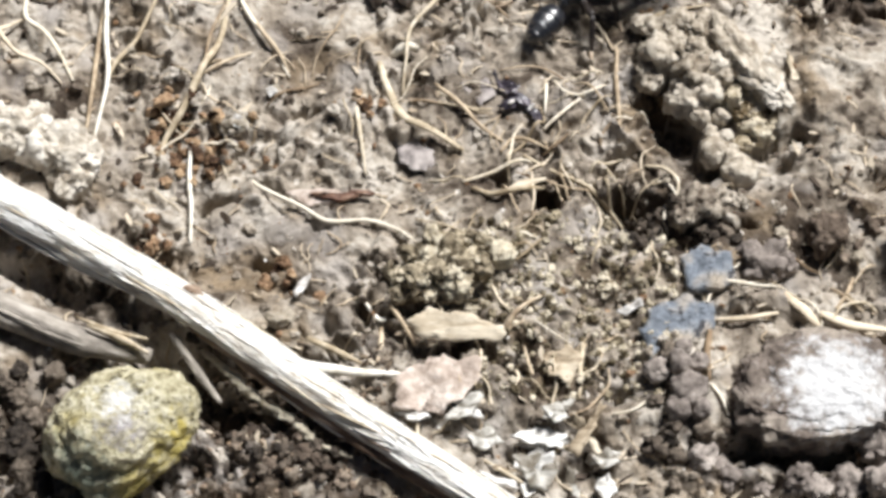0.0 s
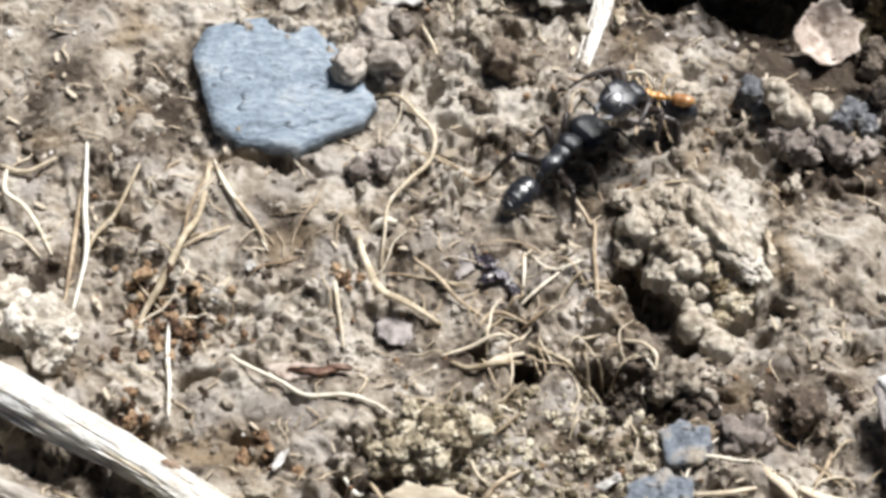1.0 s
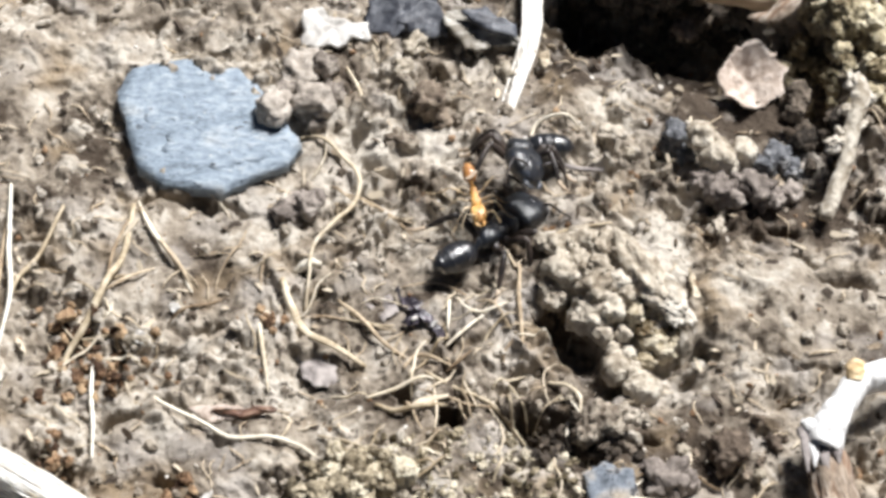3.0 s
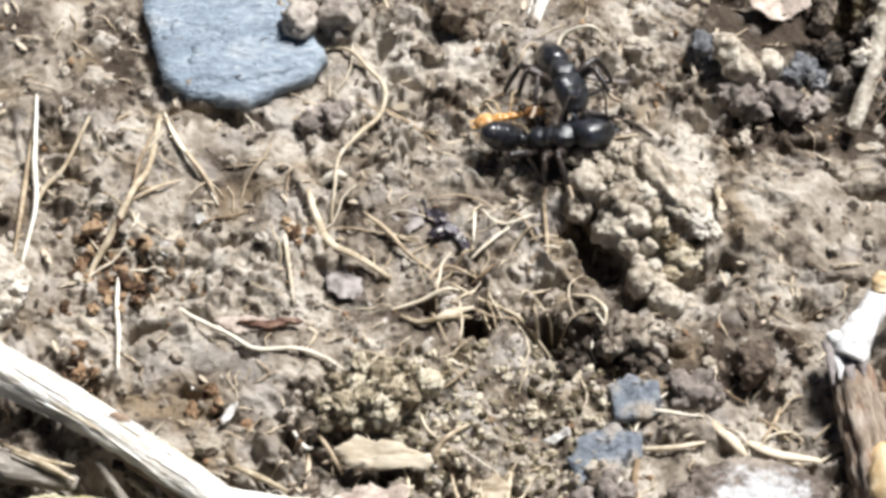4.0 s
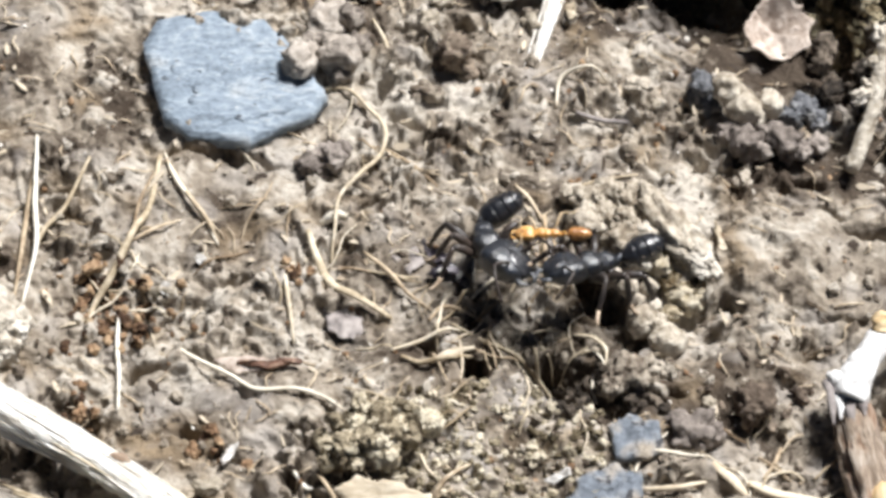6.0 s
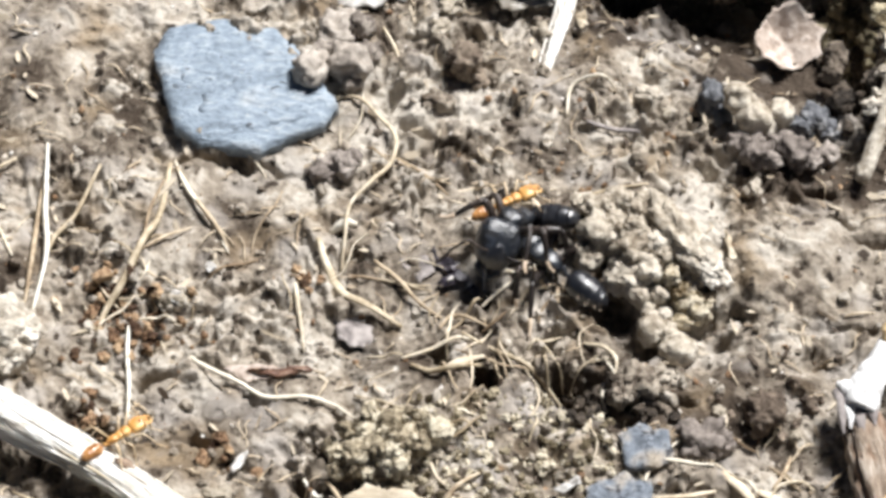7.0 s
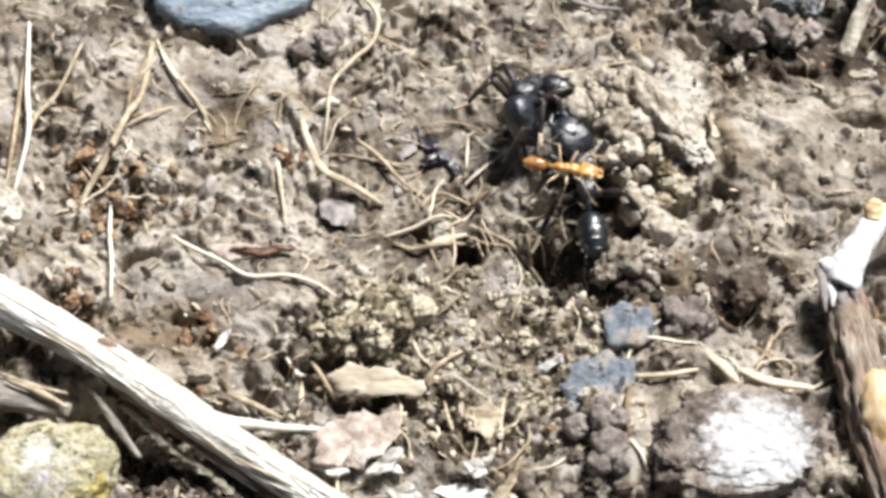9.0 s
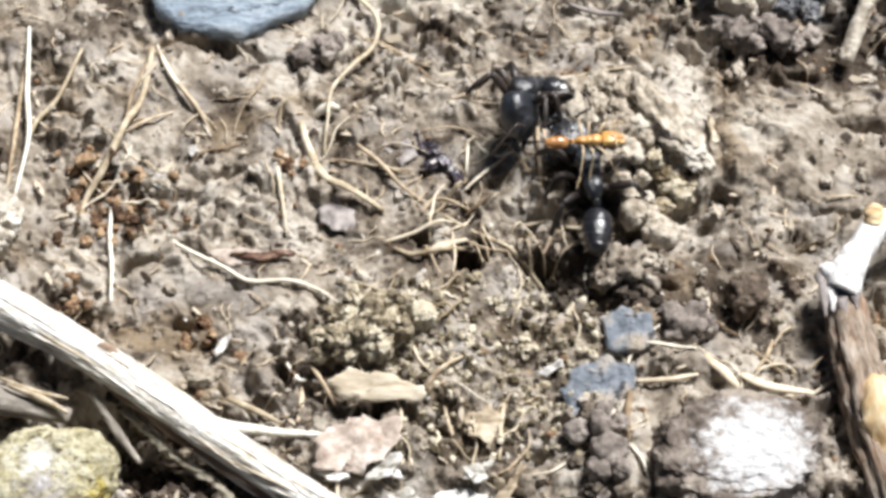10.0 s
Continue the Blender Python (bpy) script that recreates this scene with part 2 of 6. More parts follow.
# ---------------------------------------------------------------- ground relief
STEP = 0.115


def value_noise(x, y, seed):
    xi, yi = np.floor(x).astype(np.int64), np.floor(y).astype(np.int64)
    fx, fy = x - xi, y - yi
    fx, fy = fx * fx * (3 - 2 * fx), fy * fy * (3 - 2 * fy)

    def cell(i, j):
        h = (i * 374761393 + j * 668265263 + seed * 974634217) & 0xFFFFFFFF
        h = ((h ^ (h >> 13)) * 1274126177) & 0xFFFFFFFF
        return ((h ^ (h >> 16)) & 0xFFFF) / 65535.0

    a, b = cell(xi, yi), cell(xi + 1, yi)
    c, d = cell(xi, yi + 1), cell(xi + 1, yi + 1)
    return (a + (b - a) * fx) * (1 - fy) + (c + (d - c) * fx) * fy - 0.5


near_x = np.arange(-36, 36, STEP)
near_y = np.arange(-37, 33, STEP)
grow = np.array([0.2, 0.5, 1, 2, 4, 8, 15, 30, 60, 120, 250, 500, 1000, 2500, 6000, 15000, 40000.0])
ground_x = np.concatenate([near_x[0] - grow[::-1], near_x, near_x[-1] + grow])
ground_y = np.concatenate([near_y[0] - grow[::-1], near_y, near_y[-1] + grow])
GX, GY = np.meshgrid(ground_x, ground_y)
relief = np.zeros_like(GX)


def turned_noise(wave, seed, wx=0.0, wy=0.0):
    a = seed * 1.13
    x, y = GX + wx, GY + wy
    return value_noise((math.cos(a) * x - math.sin(a) * y) / wave + 0.7 * seed, (math.sin(a) * x + math.cos(a) * y) / wave + 3.1 * seed, seed)


warp_x = 1.2 * turned_noise(1.9, 31) + 0.6 * turned_noise(0.7, 33) + 0.25 * turned_noise(0.3, 35)
warp_y = 1.2 * turned_noise(1.9, 32) + 0.6 * turned_noise(0.7, 34) + 0.25 * turned_noise(0.3, 36)
for wave, rise, seed in ((11.0, 0.7, 1), (4.6, 0.95, 2), (2.3, 0.85, 3)):
    relief += rise * turned_noise(wave, seed)
# clumps and cracks, stronger in some places than in others
clumpy = np.clip(0.72 + 2.0 * turned_noise(5.5, 41), 0.25, 1.5)
calm = np.zeros_like(GX)                 # where rain has smoothed the mud
for (px, py), rx, ry, much in (((-20.50, 18.67), 9, 5, 1.0), ((-11.62, 4.14), 8, 4, .7), ((20.75, -0.59), 6, 5, .7), ((12.67, 15.25), 6, 2.2, .9), ((-1.30, 10.23), 4, 2.5, .6), ((-10.81, 20.85), 5, 3, .8),
                               ((13.75, -0.12), 2.2, 4.5, .9), ((1.5, 1.0), 7, 5, .6), ((18.2, 13.6), 5, 2.6, .9), ((-4.74, -6.77), 6, 2.5, .5), ((-12.49, 12.51), 5, 3.6, 1.0)):
    q = ((GX + warp_x - px) / rx) ** 2 + ((GY + warp_y - py) / ry) ** 2
    calm = np.maximum(calm, much * np.exp(-q * q))
clumpy = clumpy * (1 - 0.72 * calm)


def calm_at(x, y):
    return float(calm[min(np.searchsorted(ground_y, y), len(ground_y) - 1), min(np.searchsorted(ground_x, x), len(ground_x) - 1)])


for wave, rise, seed in ((1.9, 0.75, 5), (1.4, -0.95, 12), (0.9, 0.60, 6), (0.7, -0.62, 13), (0.45, 0.25, 7), (0.38, -0.21, 14), (0.27, 0.08, 8)):
    relief += clumpy * rise * (2 * np.abs(turned_noise(wave, seed, warp_x, warp_y)) - 0.5)
tone = np.clip(0.53 + 0.8 * turned_noise(3.1, 9) + 0.5 * turned_noise(1.1, 10, warp_x, warp_y) + 0.3 * turned_noise(0.45, 11, warp_x, warp_y), 0, 1)


def hollow(centre, rx, ry, depth, turn=0.0, sharp=False):
    """A dip (or, with a negative depth, a swelling) of the soil."""
    c, s = math.cos(radians(turn)), math.sin(radians(turn))
    dx, dy = GX + 1.1 * warp_x - centre[0], GY + 1.1 * warp_y - centre[1]
    u, v = (c * dx + s * dy) / rx, (-s * dx + c * dy) / ry
    q = u * u + v * v
    relief[...] -= depth * (np.exp(-1.3 * q) if sharp else np.exp(-1.2 * q * q))


hollow((15.27, 21.81), 6.4, 2.3, 9.0, -12)
hollow((15.45, 17.81), 6.0, 2.4, 2.2, -12)       # cavity below the cut twig
hollow((15.17, 27.75), 11.0, 2.6, -5.5, -8)      # unseen bank added behind the cavity to block the sun from it
hollow((23.12, 16.10), 1.7, 4.2, 6.0, 8)
hollow((10.18, 21.72), 2.6, 2.2, 3.5)
hollow((-16.18, -19.78), 4.4, 2.3, 3.4, -35)         # cavity between stem and yellow stone
hollow((-26.22, -12.67), 3.4, 1.0, 1.8, -20)
hollow((1.69, -7.52), 1.2, 0.75, 5.5)             # holes below the root arch
hollow((-0.82, -6.69), 0.75, 0.55, 3.5)
hollow((1.55, -2.40), 0.35, 0.5, 1.4)
hollow((6.20, -8.45), 0.9, 0.45, 1.8)
hollow((5.90, -7.70), 1.4, 0.9, 0.9)
hollow((9.85, -5.70), 0.7, 1.5, 1.6, 30)         # gutter beside the crumbly ridge
hollow((8.75, -2.45), 0.75, 2.2, 3.4, 34)
hollow((16.40, -10.48), 1.4, 0.9, 1.0)
hollow((-3.40, -15.05), 2.4, 0.5, 1.8, -8)
hollow((2.06, -23.56), 3.2, 1.8, 0.7)
hollow((-2.77, -17.61), 2.6, 0.6, 2.2, -5)
hollow((-16.29, -7.70), 1.0, 0.6, 0.7)
hollow((-12.65, -13.03), 1.0, 0.6, 0.7)
hollow((-1.95, 7.97), 1.6, 0.6, 0.7)
hollow((-7.26, 12.30), 1.2, 0.5, 0.6)
hollow((-12.49, 12.64), 4.2, 3.0, 0.45)               # bed of the slate chip
hollow((14.56, -24.07), 5.6, 0.9, 2.3, -4)
hollow((15.56, -15.19), 5.0, 0.9, -0.9, -8)      # soil banked against the crusted stone
hollow((12.70, 0.10), 1.5, 3.8, -1.4, 28)        # swelling that carries the crumbly ridge
hollow((15.40, -0.40), 3.4, 4.4, -1.3, 28)
hollow((18.18, 0.12), 4.0, 5.0, -0.7, 20)
hollow((-3.43, -12.31), 3.0, 2.0, -1.3)             # crumbly mound in the middle
hollow((14.45, -19.78), 5.0, 3.5, -0.8)
hollow((7.30, -8.90), 1.7, 1.0, 1.5, 20)
hollow((6.85, -7.52), 1.6, 0.9, 0.6, -15)
hollow((11.03, -5.64), 0.9, 0.8, 3.0)
hollow((6.66, -8.45), 1.8, 1.3, 1.7, 20)
hollow((9.92, -9.20), 0.8, 0.5, 1.4)
hollow((9.57, -10.04), 1.6, 0.8, 1.6, -10)


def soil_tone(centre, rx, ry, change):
    """A patch of darker or paler soil; in hollows the dark stands for shade."""
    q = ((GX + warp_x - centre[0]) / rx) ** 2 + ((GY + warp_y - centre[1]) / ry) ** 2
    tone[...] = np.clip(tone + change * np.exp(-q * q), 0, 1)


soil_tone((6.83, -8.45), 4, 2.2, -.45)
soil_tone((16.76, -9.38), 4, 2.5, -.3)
# cavity under the stem, its shade put into the soil colour
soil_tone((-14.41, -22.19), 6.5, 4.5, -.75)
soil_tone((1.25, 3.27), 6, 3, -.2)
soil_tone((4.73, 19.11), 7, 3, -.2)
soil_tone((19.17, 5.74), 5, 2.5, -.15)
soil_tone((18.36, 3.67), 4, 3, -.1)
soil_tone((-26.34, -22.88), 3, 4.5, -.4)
# cavity below the twig, darkened in place of its shade
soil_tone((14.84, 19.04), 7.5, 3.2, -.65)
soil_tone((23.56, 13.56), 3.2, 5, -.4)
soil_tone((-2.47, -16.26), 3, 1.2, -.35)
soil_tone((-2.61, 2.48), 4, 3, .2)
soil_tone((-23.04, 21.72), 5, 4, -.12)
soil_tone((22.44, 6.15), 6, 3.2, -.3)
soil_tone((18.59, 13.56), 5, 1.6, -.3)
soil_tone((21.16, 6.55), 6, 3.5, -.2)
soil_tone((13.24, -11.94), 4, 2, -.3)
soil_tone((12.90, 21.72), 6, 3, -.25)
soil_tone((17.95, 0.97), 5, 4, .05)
# shade painted dark: the ridge's gutter, then the slope before the cavity
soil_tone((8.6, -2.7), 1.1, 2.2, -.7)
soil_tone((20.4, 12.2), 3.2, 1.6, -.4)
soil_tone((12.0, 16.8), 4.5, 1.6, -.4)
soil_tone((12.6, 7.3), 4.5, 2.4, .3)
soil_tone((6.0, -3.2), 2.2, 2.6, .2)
# the same slope, shade painted once more
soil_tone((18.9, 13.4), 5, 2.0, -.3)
# pale crust of the ridge, painted paler still as a sunlit slope
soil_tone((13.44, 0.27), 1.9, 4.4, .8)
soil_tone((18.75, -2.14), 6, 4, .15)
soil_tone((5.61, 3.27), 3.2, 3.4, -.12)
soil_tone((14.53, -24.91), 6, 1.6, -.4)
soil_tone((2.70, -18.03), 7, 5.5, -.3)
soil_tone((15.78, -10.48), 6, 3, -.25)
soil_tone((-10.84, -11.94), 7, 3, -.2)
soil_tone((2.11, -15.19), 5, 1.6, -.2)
# pits below the ridge and the root-arch hole, with painted shade
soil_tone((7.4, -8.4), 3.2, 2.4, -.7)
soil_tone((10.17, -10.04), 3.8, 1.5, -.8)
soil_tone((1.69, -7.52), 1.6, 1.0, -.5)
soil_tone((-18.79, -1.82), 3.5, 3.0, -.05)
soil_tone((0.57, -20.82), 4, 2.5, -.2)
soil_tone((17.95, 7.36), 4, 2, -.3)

def pit(spot, rx, ry, deep):
    """A small dark gap: plan place, half width, half depth in plan, depth."""
    hollow(spot, rx, ry, 1.15 * deep, 20 * math.sin(spot[0] * 3), True)


pit((-20.81, 2.87), .6, .35, 1.0)
pit((-19.30, 1.77), .5, .3, 1.0)
pit((-19.43, 0.12), .5, .4, 1.3)
pit((-16.19, -2.97), .8, .35, 1.5)
pit((-15.31, -5.07), .5, .4, 1.3)
pit((-16.44, -7.70), 1.2, .4, 1.9)
pit((-10.76, -9.45), .8, .3, 1.5)
pit((-14.41, -11.40), .9, .35, 1.5)
pit((-13.12, -12.85), .8, .4, 1.6)
pit((-11.32, -1.82), .9, .35, 1.3)
pit((5.06, -5.26), .6, .35, 1.5)
pit((4.68, -6.09), .5, .3, 1.2)
pit((15.22, -5.45), .6, .5, 1.6)
pit((14.82, -3.93), .4, .5, 1.4)
pit((5.88, -9.30), .8, .35, 1.8)
pit((16.41, -10.30), .7, .5, 1.9)
pit((17.47, -10.85), .4, .4, 1.5)
pit((5.39, -20.19), .6, .3, 1.6)
pit((6.63, -18.55), .5, .5, 1.4)
pit((-2.05, -10.48), .4, .3, 1.2)
pit((-0.18, -18.73), .7, .4, 1.6)
pit((-10.65, -18.03), 1.2, .3, 1.2)
pit((-6.33, -21.68), 1.0, .3, 1.4)
pit((-0.18, -23.90), .9, .3, 1.4)
pit((-2.45, 9.61), 1.0, .35, 1.3)
pit((-0.31, 8.38), 1.1, .35, 1.4)
pit((-1.29, 7.56), .9, .25, 1.2)
pit((-12.85, 6.95), 3.6, .25, 1.3)
pit((-7.17, 7.56), .7, .5, 1.4)
pit((14.78, -2.14), .5, .25, 1.4)
pit((15.81, -4.05), .5, .4, 1.4)
pit((21.14, -4.62), .8, .25, 1.2)
pit((22.72, -4.62), .7, .25, 1.2)
pit((16.94, -9.86), .7, .5, 1.8)
pit((18.68, -9.31), .5, .4, 1.5)
pit((13.91, -4.05), .5, .4, 1.6)
pit((-9.14, 21.72), .3, 1.6, 1.1)
pit((-7.05, 18.67), .8, .3, 1.1)
pit((-21.51, 21.64), 1.5, .18, .8)
pit((-18.61, 21.28), 1.6, .18, .9)
pit((-15.69, 20.32), 1.4, .2, .9)
pit((-13.54, 21.50), .9, .4, 1.0)
pit((-23.09, 22.60), .8, .4, .9)
pit((21.89, 2.55), 1.0, .3, 1.1)
pit((24.36, 0.97), 1.6, .3, 1.2)
pit((20.72, 4.54), 1.0, .3, 1.1)
pit((2.00, 12.72), .9, .25, 1.1)
pit((-3.95, 11.89), .6, .3, 1.0)
pit((13.04, -9.19), .8, .3, 1.3)
pit((11.76, -10.11), .8, .3, 1.5)
pit((9.89, -10.48), 1.0, .35, 1.6)
pit((14.12, -13.03), .7, .3, 1.2)
pit((19.87, -6.77), .6, .4, 1.2)
pit((7.73, -9.93), .6, .4, 1.6)

rng = np.random.default_rng(7)


def stamp(cx, cy, radius, lift, flat, shade, skew):
    """Press one soil crumb into the relief: a worn dome."""
    i0 = np.searchsorted(ground_x, cx - radius * 1.4)
    i1 = np.searchsorted(ground_x, cx + radius * 1.4)
    j0 = np.searchsorted(ground_y, cy - radius * 1.4)
    j1 = np.searchsorted(ground_y, cy + radius * 1.4)
    if i1 - i0 < 2 or j1 - j0 < 2:
        return
    x, y = GX[j0:j1, i0:i1] - cx, GY[j0:j1, i0:i1] - cy
    c, s = math.cos(skew), math.sin(skew)
    u, v = (c * x + s * y) / radius, (-s * x + c * y) / (radius * flat)
    u, v = u + 0.18 * np.sin(5 * v + cx * 9), v + 0.18 * np.sin(5 * u + cy * 7)
    q = np.maximum(np.maximum(np.abs(u), np.abs(v)), 0.74 * np.abs(u + 0.8 * v))
    base = relief[j0 + (j1 - j0) // 2, i0 + (i1 - i0) // 2]
    dome = base - 0.35 * radius + lift * radius * (1 - np.clip(q, 0, 1) ** 3) * (1 + 0.25 * u)
    inside = (q < 1) & (dome > relief[j0:j1, i0:i1])
    relief[j0:j1, i0:i1] = np.where(inside, dome, relief[j0:j1, i0:i1])
    tone[j0:j1, i0:i1] = np.where(inside, shade, tone[j0:j1, i0:i1])


for _ in range(420):                      # broad clods, half sunk
    cx, cy = rng.uniform(-35, 35), rng.uniform(-36, 32)
    if rng.random() > 1.2 * calm_at(cx, cy):
        stamp(cx, cy, rng.uniform(0.4, 0.95), rng.uniform(0.55, 0.8), rng.uniform(0.6, 1.0), rng.beta(2.2, 2.0), rng.uniform(0, 3.14))
for _ in range(1200):
    cx, cy = rng.uniform(-35, 35), rng.uniform(-36, 32)
    rad = 0.16 + 0.20 * rng.random() + 0.45 * rng.random() ** 6
    if rng.random() < calm_at(cx, cy):
        continue
    stamp(cx, cy, rad, rng.uniform(0.5, 0.95), rng.uniform(0.5, 1.0), rng.beta(1.6, 1.6), rng.uniform(0, 3.14))
relief += 0.07 * turned_noise(0.3, 51, warp_x, warp_y)
fade = np.clip((60 - np.maximum(np.abs(GX), np.abs(GY))) / 20, 0, 1)
relief = relief * fade
tone = 0.5 + (tone - 0.5) * fade


def height(x, y):
    i = int(np.clip(np.searchsorted(ground_x, x) - 1, 0, len(ground_x) - 2))
    j = int(np.clip(np.searchsorted(ground_y, y) - 1, 0, len(ground_y) - 2))
    fx = (x - ground_x[i]) / (ground_x[i + 1] - ground_x[i])
    fy = (y - ground_y[j]) / (ground_y[j + 1] - ground_y[j])
    a = relief[j, i] * (1 - fx) + relief[j, i + 1] * fx
    b = relief[j + 1, i] * (1 - fx) + relief[j + 1, i + 1] * fx
    return float(a * (1 - fy) + b * fy)


def make_ground():
    ny, nx = GX.shape
    co = np.stack([GX, GY, relief], -1).reshape(-1, 3) * MM
    idx = np.arange(nx * ny).reshape(ny, nx)
    quads = np.stack([idx[:-1, :-1], idx[:-1, 1:], idx[1:, 1:], idx[1:, :-1]], -1).reshape(-1, 4)
    me = bpy.data.meshes.new("ground")
    me.vertices.add(len(co))
    me.vertices.foreach_set("co", co.ravel())
    me.loops.add(quads.size)
    me.loops.foreach_set("vertex_index", quads.ravel())
    me.polygons.add(len(quads))
    me.polygons.foreach_set("loop_start", np.arange(0, quads.size, 4))
    me.polygons.foreach_set("loop_total", np.full(len(quads), 4))
    me.update()
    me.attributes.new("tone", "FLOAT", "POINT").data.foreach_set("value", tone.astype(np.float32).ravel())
    me.polygons.foreach_set("use_smooth", np.ones(len(quads), dtype=bool))
    me.materials.append(SOIL)
    return tagged(new("ground", me), "crumbly grey-brown bare soil with lighter grains", "soil", kind="structure")


ground = make_ground()


# ---------------------------------------------------------------- builders
def part(name, bm, mat, parent=None, label="", smooth=True, where=None):
    """Links a bmesh, in millimetres, as one mesh object."""
    bmesh.ops.scale(bm, vec=(MM, MM, MM), verts=bm.verts)
    bmesh.ops.recalc_face_normals(bm, faces=bm.faces)
    me = bpy.data.meshes.new(name)
    bm.to_mesh(me)
    bm.free()
    me.materials.append(mat)
    if smooth:
        me.polygons.foreach_set("use_smooth", [True] * len(me.polygons))
    ob = new(name, me)
    if parent is not None:
        ob.parent = parent
    if where is not None:
        ob.matrix_basis = where
    return tagged(ob, label)


def base(name, x, y, z=None, turn=0.0):
    """An empty on the ground that carries the parts of a thing."""
    ob = new(name)
    ob.empty_display_size = 0.001
    ob.matrix_basis = pose(x * MM, y * MM, (height(x, y) if z is None else z) * MM, 0, 0, turn)
    return ob


def smooth_line(points, per=6):
    pts = [Vector(p) for p in points]
    if len(pts) < 3:
        return [pts[0].lerp(pts[-1], i / per) for i in range(per + 1)]
    ext = [2 * pts[0] - pts[1], *pts, 2 * pts[-1] - pts[-2]]
    out = []
    for a, b, c, d in zip(ext, ext[1:], ext[2:], ext[3:]):
        for i in range(per):
            t = i / per
            out.append(0.5 * (2 * b + (c - a) * t + (2 * a - 5 * b + 4 * c - d) * t * t + (3 * b - a - 3 * c + d) * t ** 3))
    out.append(pts[-1])
    return out


def tube(bm, line, radii, sides=8, flute=0.0, flutes=5, flat=1.0, wobble=0.0, seed=0):
    """A tapering rod along a line; flute: depth of lengthwise grooves, flat: height over width."""
    n = len(line)
    side = None
    rings = []
    for i, p in enumerate(line):
        d = (line[min(i + 1, n - 1)] - line[max(i - 1, 0)]).normalized()
        if side is None:
            side = d.cross(Vector((0, 0, 1)))
            if side.length < 1e-3:
                side = d.cross(Vector((1, 0, 0)))
        side = (side - d * side.dot(d)).normalized()
        up = side.cross(d).normalized()
        f = i / (n - 1) * (len(radii) - 1)
        k = min(int(f), len(radii) - 2)
        rad = radii[k] + (radii[k + 1] - radii[k]) * (f - k)
        ring = []
        for s in range(sides):
            a = 2 * math.pi * s / sides
            w = rad * (1 + flute * math.sin(flutes * a + 0.8 * math.sin(i * 0.35 + seed)) + flute * 0.7 * math.sin((flutes * 2 + 1) * a + seed))
            if wobble:
                w *= 1 + wobble * noise.noise(Vector((i * 0.31 + seed * 7.1, math.cos(a) * 1.3, math.sin(a) * 1.3 + seed)))
            ring.append(bm.verts.new(p + side * (w * math.cos(a)) + up * (w * flat * math.sin(a))))
        rings.append(ring)
    for a, b in zip(rings, rings[1:]):
        for s in range(sides):
            bm.faces.new((a[s], a[(s + 1) % sides], b[(s + 1) % sides], b[s]))
    bm.faces.new(rings[0][::-1])
    bm.faces.new(rings[-1])


def blob(bm, centre, size, seed, rough=0.22, freq=1.1, level=3, turn=0.0, fine=0.0, cut=None, blocky=0.0):
    """A worn lump: an icosphere shaped by noise; cut: a height above which it is worn flat."""
    got = bmesh.ops.create_icosphere(bm, subdivisions=level, radius=1.0)["verts"]
    c, s = math.cos(radians(turn)), math.sin(radians(turn))
    off = Vector((seed * 3.17, seed * 1.73, seed * 0.91))
    for v in got:
        p = v.co.copy()
        if blocky:
            p = Vector([math.copysign(abs(q) ** (1 - blocky), q) for q in p])
            p = p * (1 - 0.35 * blocky * (p.length - 1))
        k = 1 + rough * noise.noise(p * freq + off) * 1.6 + rough * 0.5 * noise.noise(p * freq * 2.7 + off)
        if fine:
            k += fine * (noise.noise(p * freq * 3.6 + off) + 0.7 * noise.noise(p * freq * 8 + off))
        p = p * k
        if cut is not None and p.z > cut:
            p.z = cut + (p.z - cut) * 0.25
        p = Vector((p.x * size[0], p.y * size[1], p.z * size[2]))
        v.co = Vector((c * p.x - s * p.y, s * p.x + c * p.y, p.z)) + Vector(centre)
    return got


